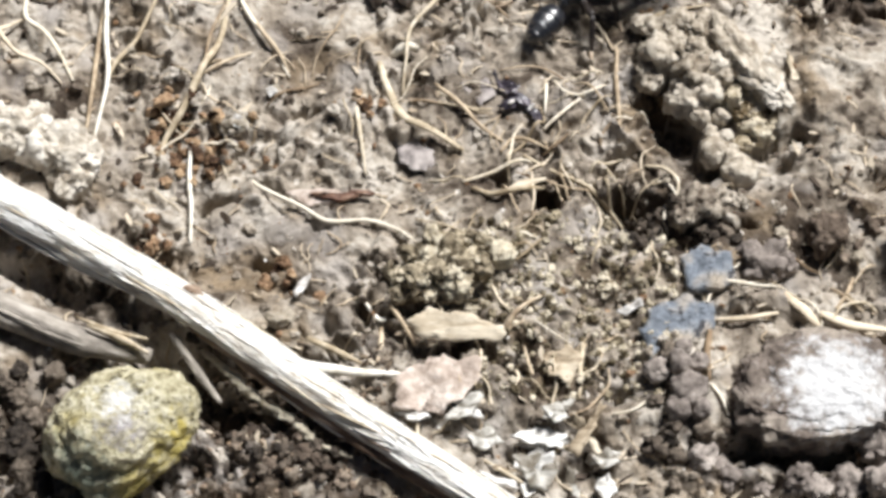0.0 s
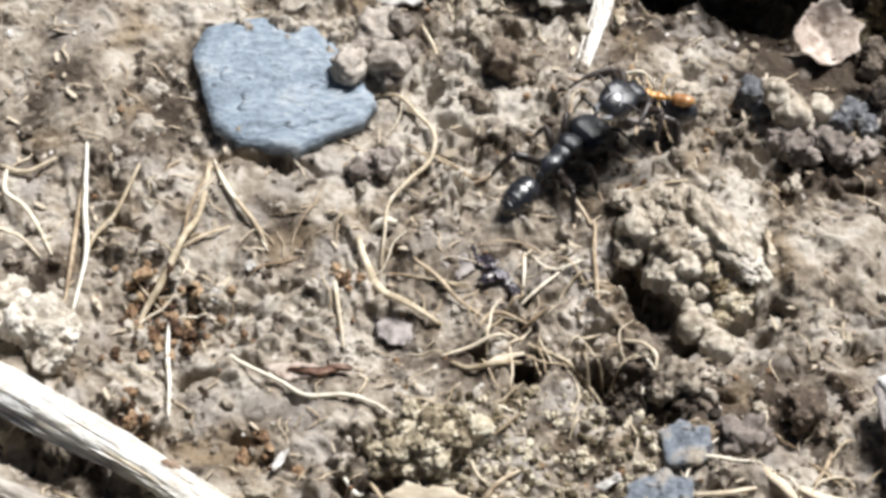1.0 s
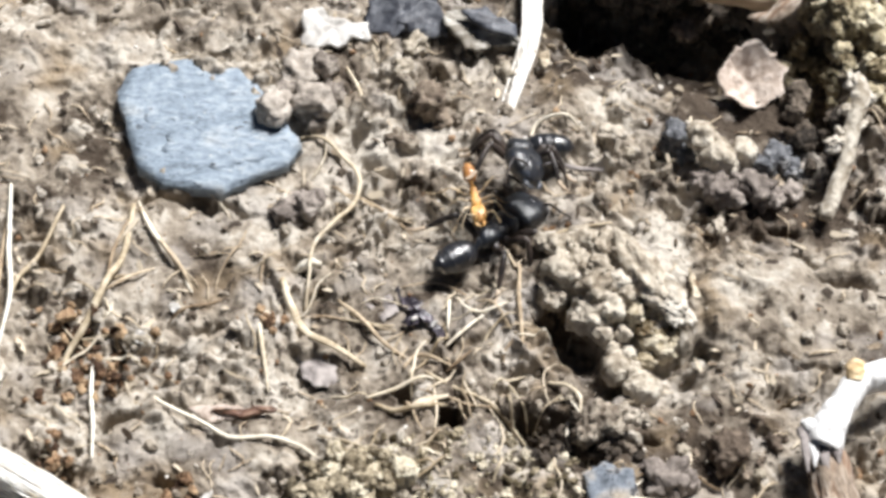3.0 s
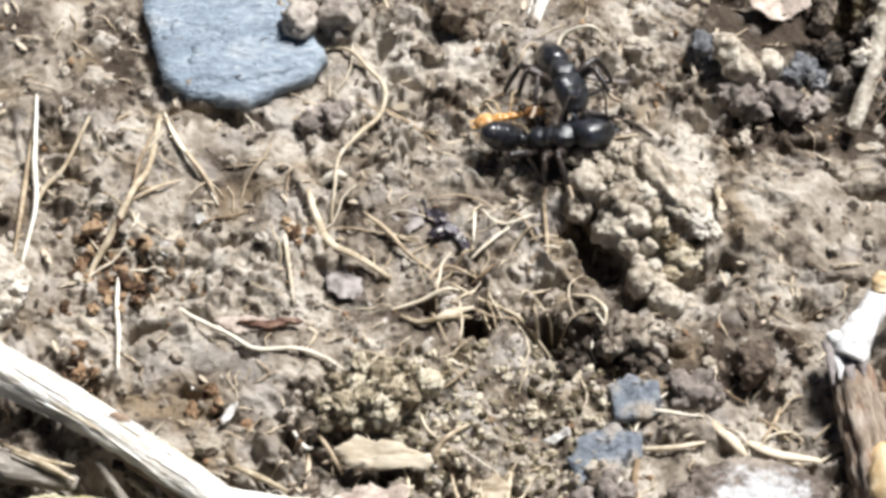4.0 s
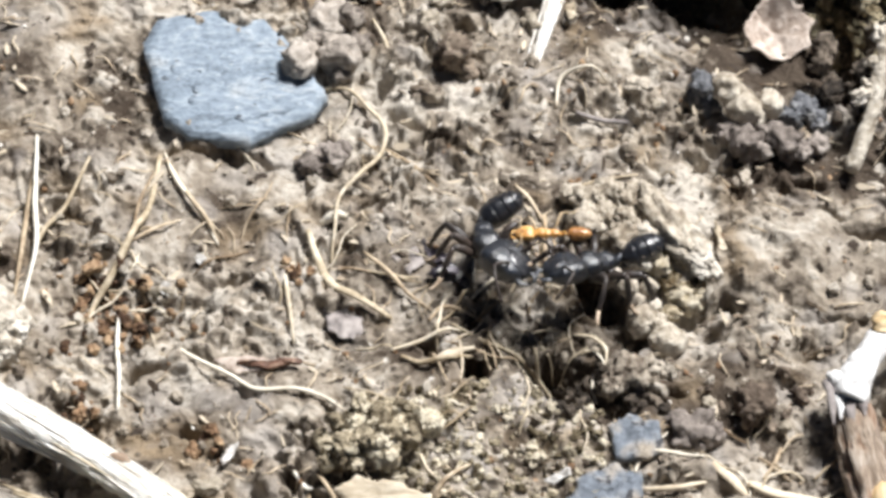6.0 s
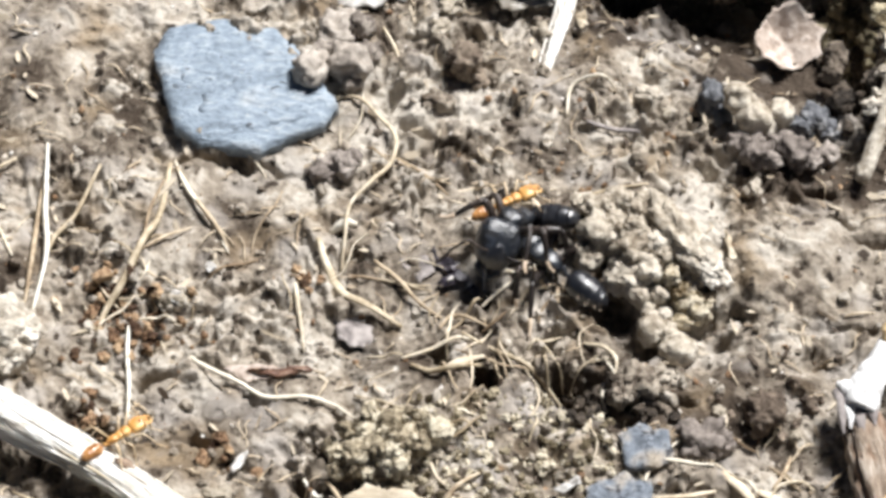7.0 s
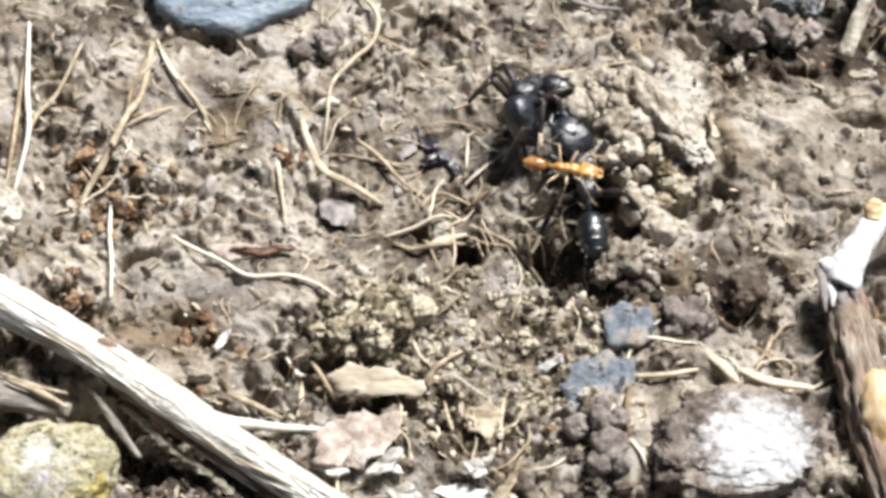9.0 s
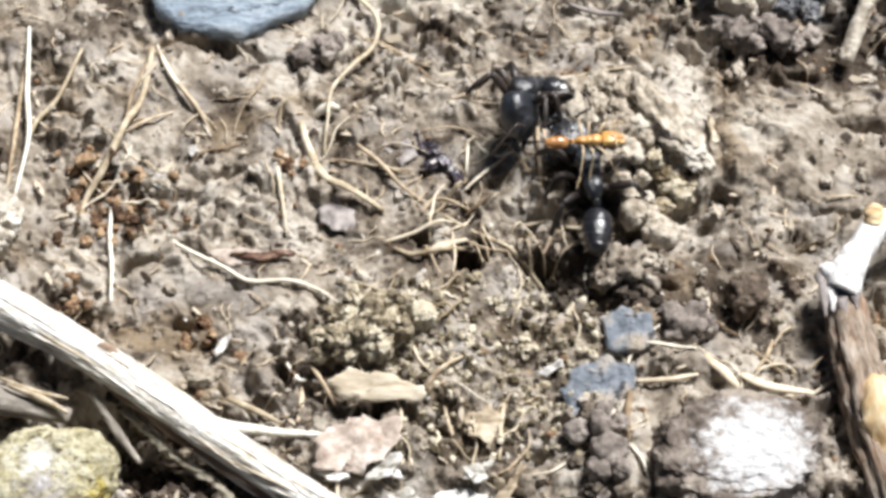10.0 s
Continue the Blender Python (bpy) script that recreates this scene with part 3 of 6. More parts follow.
def flake(bm, outline, thick, bulge=None, rough=0.1, rings=5, seed=0, edge=0.7, ragged=0.10):
    """A thin plate with a worn rim over an outline; bulge(x, y) lifts it."""
    cx = sum(p[0] for p in outline) / len(outline)
    cy = sum(p[1] for p in outline) / len(outline)
    span = max(max(abs(p[0] - cx), abs(p[1] - cy)) for p in outline)
    line = []
    for a, b in zip(outline, (*outline[1:], outline[0])):
        for q in range(5):
            p = Vector(a).lerp(Vector(b), q / 5)
            j = ragged * span
            line.append(p + j * Vector((noise.noise(Vector((p.x * 3 / span, p.y * 3 / span, seed))), noise.noise(Vector((p.x * 3 / span, p.y * 3 / span, seed + 9)))))
                        + 0.5 * j * Vector((noise.noise(Vector((p.x * 9 / span, p.y * 9 / span, seed))), noise.noise(Vector((p.x * 9 / span, p.y * 9 / span, seed + 9))))))
    n = len(line)
    layers = []
    for top in (1, -1):
        shells = []
        for k in range(1, rings + 1):
            f = k / rings
            ring = []
            for i, p in enumerate(line):
                x, y = cx + (p.x - cx) * f, cy + (p.y - cy) * f
                if k == rings:
                    j = 1 + 0.05 * noise.noise(Vector((i * 0.7, seed * 3.3, 0)))
                    x, y = cx + (x - cx) * j, cy + (y - cy) * j
                t = thick * (edge if k == rings else 1)
                z = top * t / 2 + rough * noise.noise(Vector((x * 0.9 + seed, y * 0.9, top * 0.4))) + 0.5 * rough * noise.noise(Vector((x * 2.6, y * 2.6, seed)))
                ring.append(bm.verts.new((x, y, z + (bulge(x - cx, y - cy) if bulge else 0))))
            shells.append(ring)
        mid = bm.verts.new((cx, cy, top * thick / 2 + (bulge(0, 0) if bulge else 0)))
        for i in range(n):
            bm.faces.new((mid, shells[0][i], shells[0][(i + 1) % n]))
        for a, b in zip(shells, shells[1:]):
            for i in range(n):
                bm.faces.new((a[i], b[i], b[(i + 1) % n], a[(i + 1) % n]))
        layers.append(shells[-1])
    a, b = layers
    for i in range(n):
        bm.faces.new((a[i], b[i], b[(i + 1) % n], a[(i + 1) % n]))


def full(label):
    return label if len(label.split()) > 3 else label + " on bare soil"


def on_ground(points, radius, lift=0.0, arch=0.0):
    """Plan points to a line that lies on the soil; arch: how far its middle stands clear."""
    out = []
    n = len(points)
    for i, p in enumerate(points):
        h = p[2] if len(p) > 2 else 0.0
        f = i / max(n - 1, 1)
        chord = height(*points[0][:2]) * (1 - f) + height(*points[-1][:2]) * f - 0.2     # a stiff root bridges a hollow
        out.append((p[0], p[1], max(height(p[0], p[1]), chord) + radius * 0.7 + lift + h + arch * math.sin(math.pi * f)))
    return out


def strand(name, points, radius, mat, label, category, tip=0.5, lift=0.05, arch=0.0, group="", flat=1.0, seed=0, sides=7):
    """One rootlet or straw on the soil, as a thing of its own."""
    x0, y0 = points[0][0], points[0][1]
    z0 = height(x0, y0)
    line = smooth_line([(x - x0, y - y0, z - z0) for x, y, z in on_ground(points, radius, lift, arch)], 7)
    line = [p + Vector((0, 0, 0)) + 0.10 * radius * Vector((noise.noise(p * 1.7 + Vector((seed, 0, 0))), noise.noise(p * 1.7 + Vector((0, seed, 4))), 0)) for p in line]
    bm = bmesh.new()
    tube(bm, line, [radius * 0.55, radius * 0.82, radius * 0.75, radius * tip * 0.8], sides=sides, flat=flat, wobble=0.3, seed=seed)
    ob = part(name, bm, mat)
    ob.matrix_basis = pose(x0 * MM, y0 * MM, z0 * MM)
    return tagged(ob, full(label), category, group)


def along(points):
    """The axes of a rod: its origin at the first point, x towards the last; and the points in it."""
    a, b = points[0], points[-1]
    turn = math.degrees(math.atan2(b[1] - a[1], b[0] - a[0]))
    m = pose(a[0], a[1], a[2], 0, 0, turn)
    inv = m.inverted()
    return pose(a[0] * MM, a[1] * MM, a[2] * MM, 0, 0, turn), [inv @ Vector(p) for p in points]


# ---------------------------------------------------------------- stems
def make_pale_stem():
    pts = [(*(-39.15, -2.03), 1.6), (*(-30.16, -7.44), 1.7), (*(-23.97, -11.41), 1.8), (*(-17.61, -15.64), 1.9), (*(-11.70, -20.06), 1.8),
           (*(-6.25, -24.05), 1.6), (*(-1.50, -27.42), 1.4), (*(4.88, -32.19), 1.3)]
    where, local = along(pts)
    root = new("dry_stem")
    root.empty_display_size = 0.001
    root.matrix_basis = where
    tagged(root, "thick bleached dry plant stem with split fibres on soil", "dead stem")
    bm = bmesh.new()
    tube(bm, smooth_line(local, 14), [1.12, 1.13, 1.08, 0.96, 0.94, 0.9, 0.88], sides=40, flute=0.045, flutes=7, flat=0.85, wobble=0.10, seed=3)
    part("stalk", bm, STEM, root)
    bm = bmesh.new()
    k = local[3]
    blob(bm, (k.x + 0.1, k.y + 0.5, k.z + 0.72), (0.55, 0.3, 0.22), 4, rough=0.4, level=4, fine=0.15)
    part("node", bm, BARK, root, "small knob where a twig broke off")
    rnd = random.Random(5)
    for f0, f1, off, up, rad in ((0.02, 0.42, -1.12, -0.1, 0.2), (0.0, 0.30, -0.95, 0.4, 0.14), (0.12, 0.42, -1.25, -0.35, 0.14),
                                 (0.45, 0.9, -1.0, -0.55, 0.2), (0.5, 0.95, 0.75, 0.45, 0.12), (0.1, 0.45, 0.6, 0.72, 0.1), (0.3, 0.75, 0.1, 0.86, 0.1),
                                 (0.55, 0.98, -0.3, 0.78, 0.11), (0.2, 0.6, -0.5, 0.8, 0.1), (0.62, 0.9, 0.35, 0.72, 0.09)):
        line = smooth_line(local, 14)
        i0, i1 = int(f0 * (len(line) - 1)), int(f1 * (len(line) - 1))
        seg = []
        for i in range(i0, i1 + 1):
            q = (i - i0) / max(1, i1 - i0)
            drift = 0.16 * math.sin(q * 5 + f0 * 20)
            seg.append(line[i] + Vector((0, 0.86 * off * (1 + 0.12 * math.sin(4 * q)) + drift, 0.86 * up + 0.05 * math.sin(9 * q))))
        bm = bmesh.new()
        tube(bm, seg, [rad * 0.4, rad, rad, rad * 0.3], sides=8, flat=0.6, wobble=0.3, seed=off)
        part("fibre", bm, STEM, root)
    line = smooth_line(local, 40)
    n = len(line)
    for k in range(90):                   # short splinters lifting off the surface
        a = rnd.uniform(-1.9, 1.5)
        i0 = rnd.randrange(int(0.08 * n), int(0.86 * n))
        i1 = min(n - 1, i0 + rnd.randrange(8, 30))
        size = 1.11 - 0.24 * i0 / n
        drift = rnd.gauss(0, 0.22)
        seg = []
        for i in range(i0, i1 + 1, 2):
            q = (i - i0) / (i1 - i0)
            b = a + drift * q
            seg.append(line[i] + Vector((0, size * 1.0 * math.sin(b), 0.8 * size * math.cos(b) + 0.03 + 0.14 * q * q * rnd.uniform(0.6, 1))))
        rad = rnd.uniform(0.04, 0.1)
        bm = bmesh.new()
        tube(bm, seg, [rad * 0.4, rad, rad * 0.8, rad * 0.2], sides=6, flat=0.6, wobble=0.4, seed=k)
        part("fibre", bm, BARK if a < -1.2 and k % 2 else STRAW if k % 4 == 0 else STEM, root)
    line = smooth_line(local, 14)
    seg = [line[i] + Vector((0, -0.85, -0.42 - 0.08 * math.sin(i))) for i in range(int(0.44 * len(line)), int(0.86 * len(line)))]
    bm = bmesh.new()
    tube(bm, seg, [0.12, 0.4, 0.45, 0.4, 0.15], sides=10, flat=0.6, wobble=0.4, seed=8)
    part("bark_strip", bm, BARK, root, "dark brown bark left on the underside")
    return root


pale_stem = make_pale_stem()


def make_rod(name, points, radii, mat, label, category, sides=20, flute=0.06, flutes=5, flat=1.0, wobble=0.15, seed=0, slivers=0, per=10):
    where, local = along(points)
    root = new(name)
    root.empty_display_size = 0.001
    root.matrix_basis = where
    tagged(root, label, category)
    line = smooth_line(local, per)
    bm = bmesh.new()
    tube(bm, line, radii, sides=sides, flute=flute, flutes=flutes, flat=flat, wobble=wobble, seed=seed)
    part("stalk", bm, mat, root)
    rnd = random.Random(seed)
    for k in range(slivers):
        a = rnd.uniform(0.2, 1.5) * rnd.choice((-1, 1))
        i0 = rnd.randrange(0, len(line) // 2)
        i1 = min(len(line) - 1, i0 + rnd.randrange(len(line) // 4, len(line) // 2 + 2))
        r0 = radii[0] * 0.98
        seg = [line[i] + Vector((0, r0 * math.sin(a), r0 * flat * math.cos(a) + 0.04)) for i in range(i0, i1 + 1)]
        if len(seg) < 3:
            continue
        bm = bmesh.new()
        tube(bm, seg, [r0 * 0.06, r0 * 0.15, r0 * 0.12, r0 * 0.04], sides=6, flat=0.6, wobble=0.3, seed=k)
        part("fibre", bm, mat, root)
    return root


make_rod("grey_twig", [(*(-34.77, -12.03), 1.0), (*(-27.72, -15.44), 1.1), (*(-23.63, -17.35), 1.1), (*(-19.59, -18.34), 1.0)], [0.85, 0.85, 0.75, 0.4],
         GREY_STEM, "dark grey weathered broken twig with frayed end", "twig", seed=2, slivers=3)
make_rod("frayed_splinter", [(*(-22.96, -16.94), 2.0), (*(-21.11, -17.76), 1.9), (*(-19.64, -18.51), 1.7)], [0.12, 0.24, 0.08], STRAW,
         "pale split splinter lying on the grey twig", "splinter", sides=8, seed=4, per=6)
make_rod("frayed_splinter", [(*(-23.59, -16.47), 2.1), (*(-21.73, -17.29), 2.0), (*(-19.69, -17.64), 1.7)], [0.06, 0.18, 0.06], STRAW,
         "thin pale splinter lying on the grey twig", "splinter", sides=8, seed=6, per=6)
make_rod("bark_splinter", [(*(-18.53, -16.80), 0.9), (*(-17.08, -19.02), 0.5), (*(-15.82, -20.70), 0.1)], [0.22, 0.26, 0.14], GREY_STEM,
         "short dark splinter in the cavity under the stem", "splinter", seed=9, per=6)
make_rod("bark_edge", [(*(-16.92, -17.81), 0.7), (*(-15.40, -19.20), 0.8), (*(-14.00, -20.54), 0.6), (*(-11.68, -22.32), 0.7), (*(-10.45, -23.50), 0.5), (*(-8.65, -24.25), 0.5)], [0.12, 0.26, 0.24, 0.1], MOUND,
         "thin peeled strip of tan bark below the stem", "bark strip", sides=12, seed=11, per=20, flat=0.7, wobble=1.0, slivers=4)
make_rod("side_straw", [(*(-14.55, -17.57), 1.0), (*(-11.79, -18.74), 0.9), (*(-8.78, -19.08), 0.6), (*(-5.71, -19.12), 0.3)], [0.36, 0.36, 0.26, 0.12], PALE,
         "pale straw pointing from under the stem", "straw", sides=12, seed=12, per=8)
make_rod("side_straw", [(*(-11.27, -16.92), 0.5), (*(-9.73, -17.69), 0.5), (*(-8.32, -18.44), 0.4)], [0.14, 0.2, 0.1], STRAW,
         "short tan straw beside the stem", "straw", sides=10, seed=13, per=6)

# the cut twig over the cavity
make_rod("cut_twig", [(*(5.45, 27.03), 3.7), (*(11.51, 24.25), 3.3), (*(16.49, 21.73), 2.9), (*(20.83, 20.53), 2.5), (*(22.23, 20.18), 2.4)],
         [1.5, 1.5, 1.35, 1.15, 1.2], TAN_STEM, "smooth pale tan twig with a torn end over a hollow", "twig", sides=28, flute=0.03, seed=5, slivers=4)
make_rod("torn_bark", [(*(19.53, 18.55), 2.7), (*(20.83, 18.30), 3.0), (*(21.95, 19.13), 3.4), (*(22.59, 21.00), 3.4)], [0.15, 0.55, 0.75, 0.4], STICK,
         "torn brown bark at the twig's end", "bark", sides=10, seed=7, flat=0.6, per=6)
make_rod("white_straw", [(*(7.22, 27.64), 0.9), (*(6.96, 22.81), 0.8), (*(6.79, 18.75), 0.7), (*(5.83, 14.93), 0.4), (*(5.13, 12.36), 0.2)],
         [0.6, 0.64, 0.56, 0.36, 0.1], STEM, "flat bleached white straw with a pointed end", "straw", sides=14, flat=0.4, seed=15, slivers=3)
make_rod("knobbly_root", [(25.40, 13.20, 3.5), (25.62, 12.10, 3.3), (25.05, 10.18, 2.8), (24.72, 8.48, 2.3), (24.04, 6.80, 1.8), (23.28, 4.86, 1.2)],
         [0.52, 0.60, 0.46, 0.44, 0.48, 0.46], CREAM, "knobbly pale root stub caked with soil", "root", sides=18, seed=17, wobble=0.22, per=7, flute=0.05)
make_rod("brown_stick", [(*(22.04, -10.38), 1.4), (*(22.23, -12.32), 1.3), (*(22.56, -14.41), 1.2), (*(22.89, -16.48), 1.1), (*(23.30, -19.11), 0.8), (*(24.10, -22.44), 0.6), (*(24.9, -26.01), 0.4)],
         [1.0, 1.15, 1.2, 1.25, 1.3, 1.3, 1.3], STICK, "fibrous reddish brown root stick", "root", sides=36, flute=0.11, flutes=7, seed=19, slivers=16)
make_rod("peeled_wood", [(*(23.35, -16.17), 1.4), (*(23.65, -17.67), 1.9), (*(23.70, -19.37), 1.8), (*(23.60, -20.97), 1.2)], [0.5, 1.05, 1.1, 0.5], AMBER_WOOD, "smooth peeled amber wood on a root stick", "root",
         sides=20, flute=0.03, seed=23, per=8)


def make_bone_root():
    root = base("white_root", *(22.39, -9.98))
    inv = root.matrix_basis.inverted()

    def loc(p, z):
        return (inv @ Vector((p[0] * MM, p[1] * MM, z * MM))) / MM
    for name, pts, rad in (("branch", [((27.6, -5.93), 2.4), ((25.58, -6.79), 2.6), ((24.17, -7.37), 2.7), ((23.22, -8.70), 2.7), ((22.56, -9.82), 2.5), ((21.96, -11.24), 2.1)], [0.8, 0.85, 0.8, 0.72, 0.95, 1.05]),
                           ("stub", [((22.12, -10.59), 2.4), ((21.44, -10.13), 2.5), ((20.95, -9.74), 2.3)], [0.55, 0.5, 0.25]),
                           ("stub", [((23.9, -7.53), 3.1), ((23.95, -6.93), 3.4), ((24.1, -6.53), 3.5)], [0.5, 0.55, 0.4])):
        bm = bmesh.new()
        tube(bm, smooth_line([loc(p, z) for p, z in pts], 9), rad, sides=20, wobble=0.18, seed=len(pts))
        part(name, bm, AMBER_WOOD if pts[0][0][0] == 23.9 else CHALK, root, "broken amber stub" if pts[0][0][0] == 23.9 else "")
    for k, (p, q, mat) in enumerate((((20.95, -10.08), (21.05, -12.94), LILAC), ((21.40, -10.64), (21.45, -12.60), CHALK), ((21.93, -11.14), (22.05, -13.30), LILAC), ((22.6, -10.9), (22.75, -12.4), LILAC))):
        bm = bmesh.new()
        tube(bm, smooth_line([loc(p, 2.3), loc(((p[0] + q[0]) / 2, (p[1] + q[1]) / 2), 2.5), loc(q, 2.3)], 6), [0.3, 0.3, 0.06], sides=8, flat=0.6, wobble=0.6, seed=k)
        part("rind", bm, mat, root, "peeling white and lilac rind")
    return tagged(root, "forked bleached white root lying on a brown stick", "root")


make_bone_root()


# ---------------------------------------------------------------- stones and flakes
def make_stone(name, xy, size, mat, label, seed, rough=0.2, freq=1.2, fine=0.05, turn=0.0, sink=0.25, level=5, category="stone", cut=None, blocky=0.0, group=""):
    bm = bmesh.new()
    blob(bm, (0, 0, size[2] * (1 - sink)), size, seed, rough, freq, level, turn, fine, cut, blocky)
    ob = part(name, bm, mat)
    ob.matrix_basis = pose(xy[0] * MM, xy[1] * MM, height(*xy) * MM)
    return tagged(ob, full(label), category, group)


make_stone("pitted_stone", (-20.86, -23.71), (3.95, 3.2, 2.55), YELLOW_STONE, "round pitted yellow-ochre stone with greenish stains", 8, rough=0.13, freq=1.2, fine=0.055,
           level=6, sink=0.2, blocky=0.22, turn=38)


def make_crusted_stone():
    xy = (15.98, -20.82)
    bm = bmesh.new()
    blob(bm, (0, 0, 1.15), (4.5, 3.1, 2.7), 11, 0.13, 1.2, 6, 0, 0.11, cut=0.42, blocky=0.35)
    ob = part("crusted_stone", bm, CRUSTED)
    ob.matrix_basis = pose(xy[0] * MM, xy[1] * MM, height(*xy) * MM)
    return tagged(ob, "dark brown stone with a white mineral crust on top", "stone")


make_crusted_stone()


def make_flake(name, outline, thick, mat, label, category, lift=0.0, bulge=None, rough=0.1, seed=0, edge=0.7, tilt=(0, 0), rings=5, ragged=0.14):
    cx = sum(p[0] for p in outline) / len(outline)
    cy = sum(p[1] for p in outline) / len(outline)
    bm = bmesh.new()
    flake(bm, [(x - cx, y - cy) for x, y in outline], thick, bulge, rough, rings, seed, edge, ragged)
    ob = part(name, bm, mat)
    z = max(height(x, y) for x, y in [(cx, cy), *[(cx + (x - cx) * 0.6, cy + (y - cy) * 0.6) for x, y in outline]])
    ob.matrix_basis = pose(cx * MM, cy * MM, (z + thick * 0.4 + lift) * MM, tilt[0], tilt[1], 0)
    return tagged(ob, full(label), category)


def make_slate():
    out = [(-17.79, 14.89), (-16.91, 16.67), (-13.66, 17.18), (-10.63, 16.40), (-9.12, 14.80), (-8.10, 13.30), (-7.35, 11.90), (-6.75, 10.59), (-7.42, 9.35),
           (-9.43, 8.29), (-11.35, 7.20), (-13.32, 7.61), (-14.80, 8.02), (-16.15, 9.13), (-16.81, 11.53)]
    cx, cy = (-12.44, 12.05)
    root = base("slate_chip", cx, cy)
    root.matrix_basis = pose(cx * MM, cy * MM, 0.22 * MM, -1.2, -1.2, 0)
    tagged(root, "flat blue-grey slate chip half sunk in soil", "stone chip")
    rel = [(x - cx, y - cy) for x, y in out]
    bm = bmesh.new()
    flake(bm, rel, 1.0, None, 0.10, 9, 2, 0.85, 0.012)
    part("slab", bm, SLATE, root)
    for k, (sx, sy, ox, oy, z) in enumerate(((0.34, 0.22, -0.6, -2.2, 0.46), (0.62, 0.40, 0.9, -1.3, 0.44), (0.30, 0.34, -2.1, 1.1, 0.45))):
        bm = bmesh.new()
        flake(bm, [(x * sx + ox, y * sy + oy) for x, y in rel], 0.16, None, 0.09, 6, 7 + k, 0.4, 0.12)
        part("layer", bm, SLATE, root, where=pose(0, 0, z * MM))
    return root


make_slate()
make_flake("slate_bit", [(8.90, -12.13), (10.16, -11.48), (11.62, -11.95), (11.95, -13.22), (10.99, -14.30), (9.16, -14.12)], 0.6, SLATE_DUSTY,
           "small dusty blue-grey slate bit", "stone chip", lift=-0.5, rough=0.22, seed=5, ragged=0.2, rings=8)
make_flake("slate_bit", [(6.65, -16.80), (7.29, -15.38), (9.15, -14.30), (10.73, -14.84), (10.30, -16.80), (8.44, -18.21), (7.08, -18.21)], 0.6, SLATE_DUSTY,
           "dusty blue-grey slate bit crusted with soil", "stone chip", lift=-0.52, rough=0.24, seed=6, ragged=0.2, rings=8)
make_flake("pale_chip", [(-6.86, 18.35), (-6.80, 20.52), (-6.20, 20.96), (-5.04, 19.91), (-3.01, 19.56), (-2.60, 18.35), (-4.68, 17.92)], 0.3, ASH,
           "white crusty chip", "stone chip", rough=0.2, seed=8, ragged=0.16, rings=10, tilt=(12, -6), lift=0.2)
make_flake("charcoal_chip", [(-3.18, 19.75), (-3.03, 21.72), (-0.66, 22.46), (1.37, 21.72), (1.19, 20.19), (-1.33, 19.10)], 0.25, CHAR,
           "black charred chip", "charcoal", rough=0.2, seed=9, lift=0.5, ragged=0.16, rings=10, tilt=(18, -10))
make_flake("charcoal_chip", [(-1.33, 18.94), (0.01, 20.67), (1.36, 20.46), (2.02, 18.72), (0.68, 18.21)], 0.3, CHAR,
           "black charred chip with a pale rim", "charcoal", rough=0.2, seed=10, lift=0.9, ragged=0.16, rings=10, tilt=(28, 16))
make_flake("ash_chip", [(1.53, 19.54), (2.03, 20.40), (4.38, 19.75), (6.21, 18.24), (5.03, 17.77), (2.69, 17.51)], 0.25, LEAF_SILVER,
           "pale grey ashy chip", "charcoal", rough=0.25, seed=11, lift=0.7, ragged=0.16, rings=10, tilt=(10, 8))
make_flake("charcoal_chip", [(2.53, 19.64), (4.04, 19.94), (5.87, 18.77), (6.03, 17.91), (3.69, 18.47)], 0.4, CHAR,
           "thin dark grey charred chip", "charcoal", rough=0.2, seed=12, lift=1.0, tilt=(14, 6))


# ---------------------------------------------------------------- clods
def make_cluster(name, lumps, mat, label, category, seed, fine=0.2, level=4, ball=False, fixed=False):
    """A clod of many soil lumps; each lump is a part. lumps: plan place, radius, height of its centre above the soil."""
    x0, y0 = lumps[0][0]
    root = base(name, x0, y0)
    z0 = height(x0, y0)
    tagged(root, full(label), category)
    rnd = random.Random(seed)
    for k, ((x, y), rad, up) in enumerate(lumps):
        bm = bmesh.new()
        s = [rad * rnd.uniform(0.88, 1.14) for _ in range(3)]
        if not ball and rad < 0.45:
            s = [q * rnd.uniform(0.5, 1.35) for q in s]
        blob(bm, (0, 0, 0), s, seed + k, 0.2 if ball else (0.45 if rad < 0.45 else 0.3), 1.3, level, rnd.uniform(0, 180), fine * (0.6 if ball else 1.25), None, 0.1 if ball else 0.22)
        part("lump", bm, mat, root, where=pose((x - x0) * MM, (y - y0) * MM, ((0 if fixed else height(x, y)) - z0 + up) * MM))
    return root


def heap(points, rmin, rmax, count, spread, seed, up=0.5):
    """Lumps strewn about a line of plan points."""
    rnd = random.Random(seed)
    out = []
    for _ in range(count):
        f = rnd.random() * (len(points) - 1)
        i = min(int(f), len(points) - 2)
        a, b = points[i], points[i + 1]
        t = f - i
        out.append(((a[0] + (b[0] - a[0]) * t + rnd.gauss(0, spread), a[1] + (b[1] - a[1]) * t + rnd.gauss(0, spread)), rnd.uniform(rmin, rmax), rnd.uniform(0.1, up)))
    return out


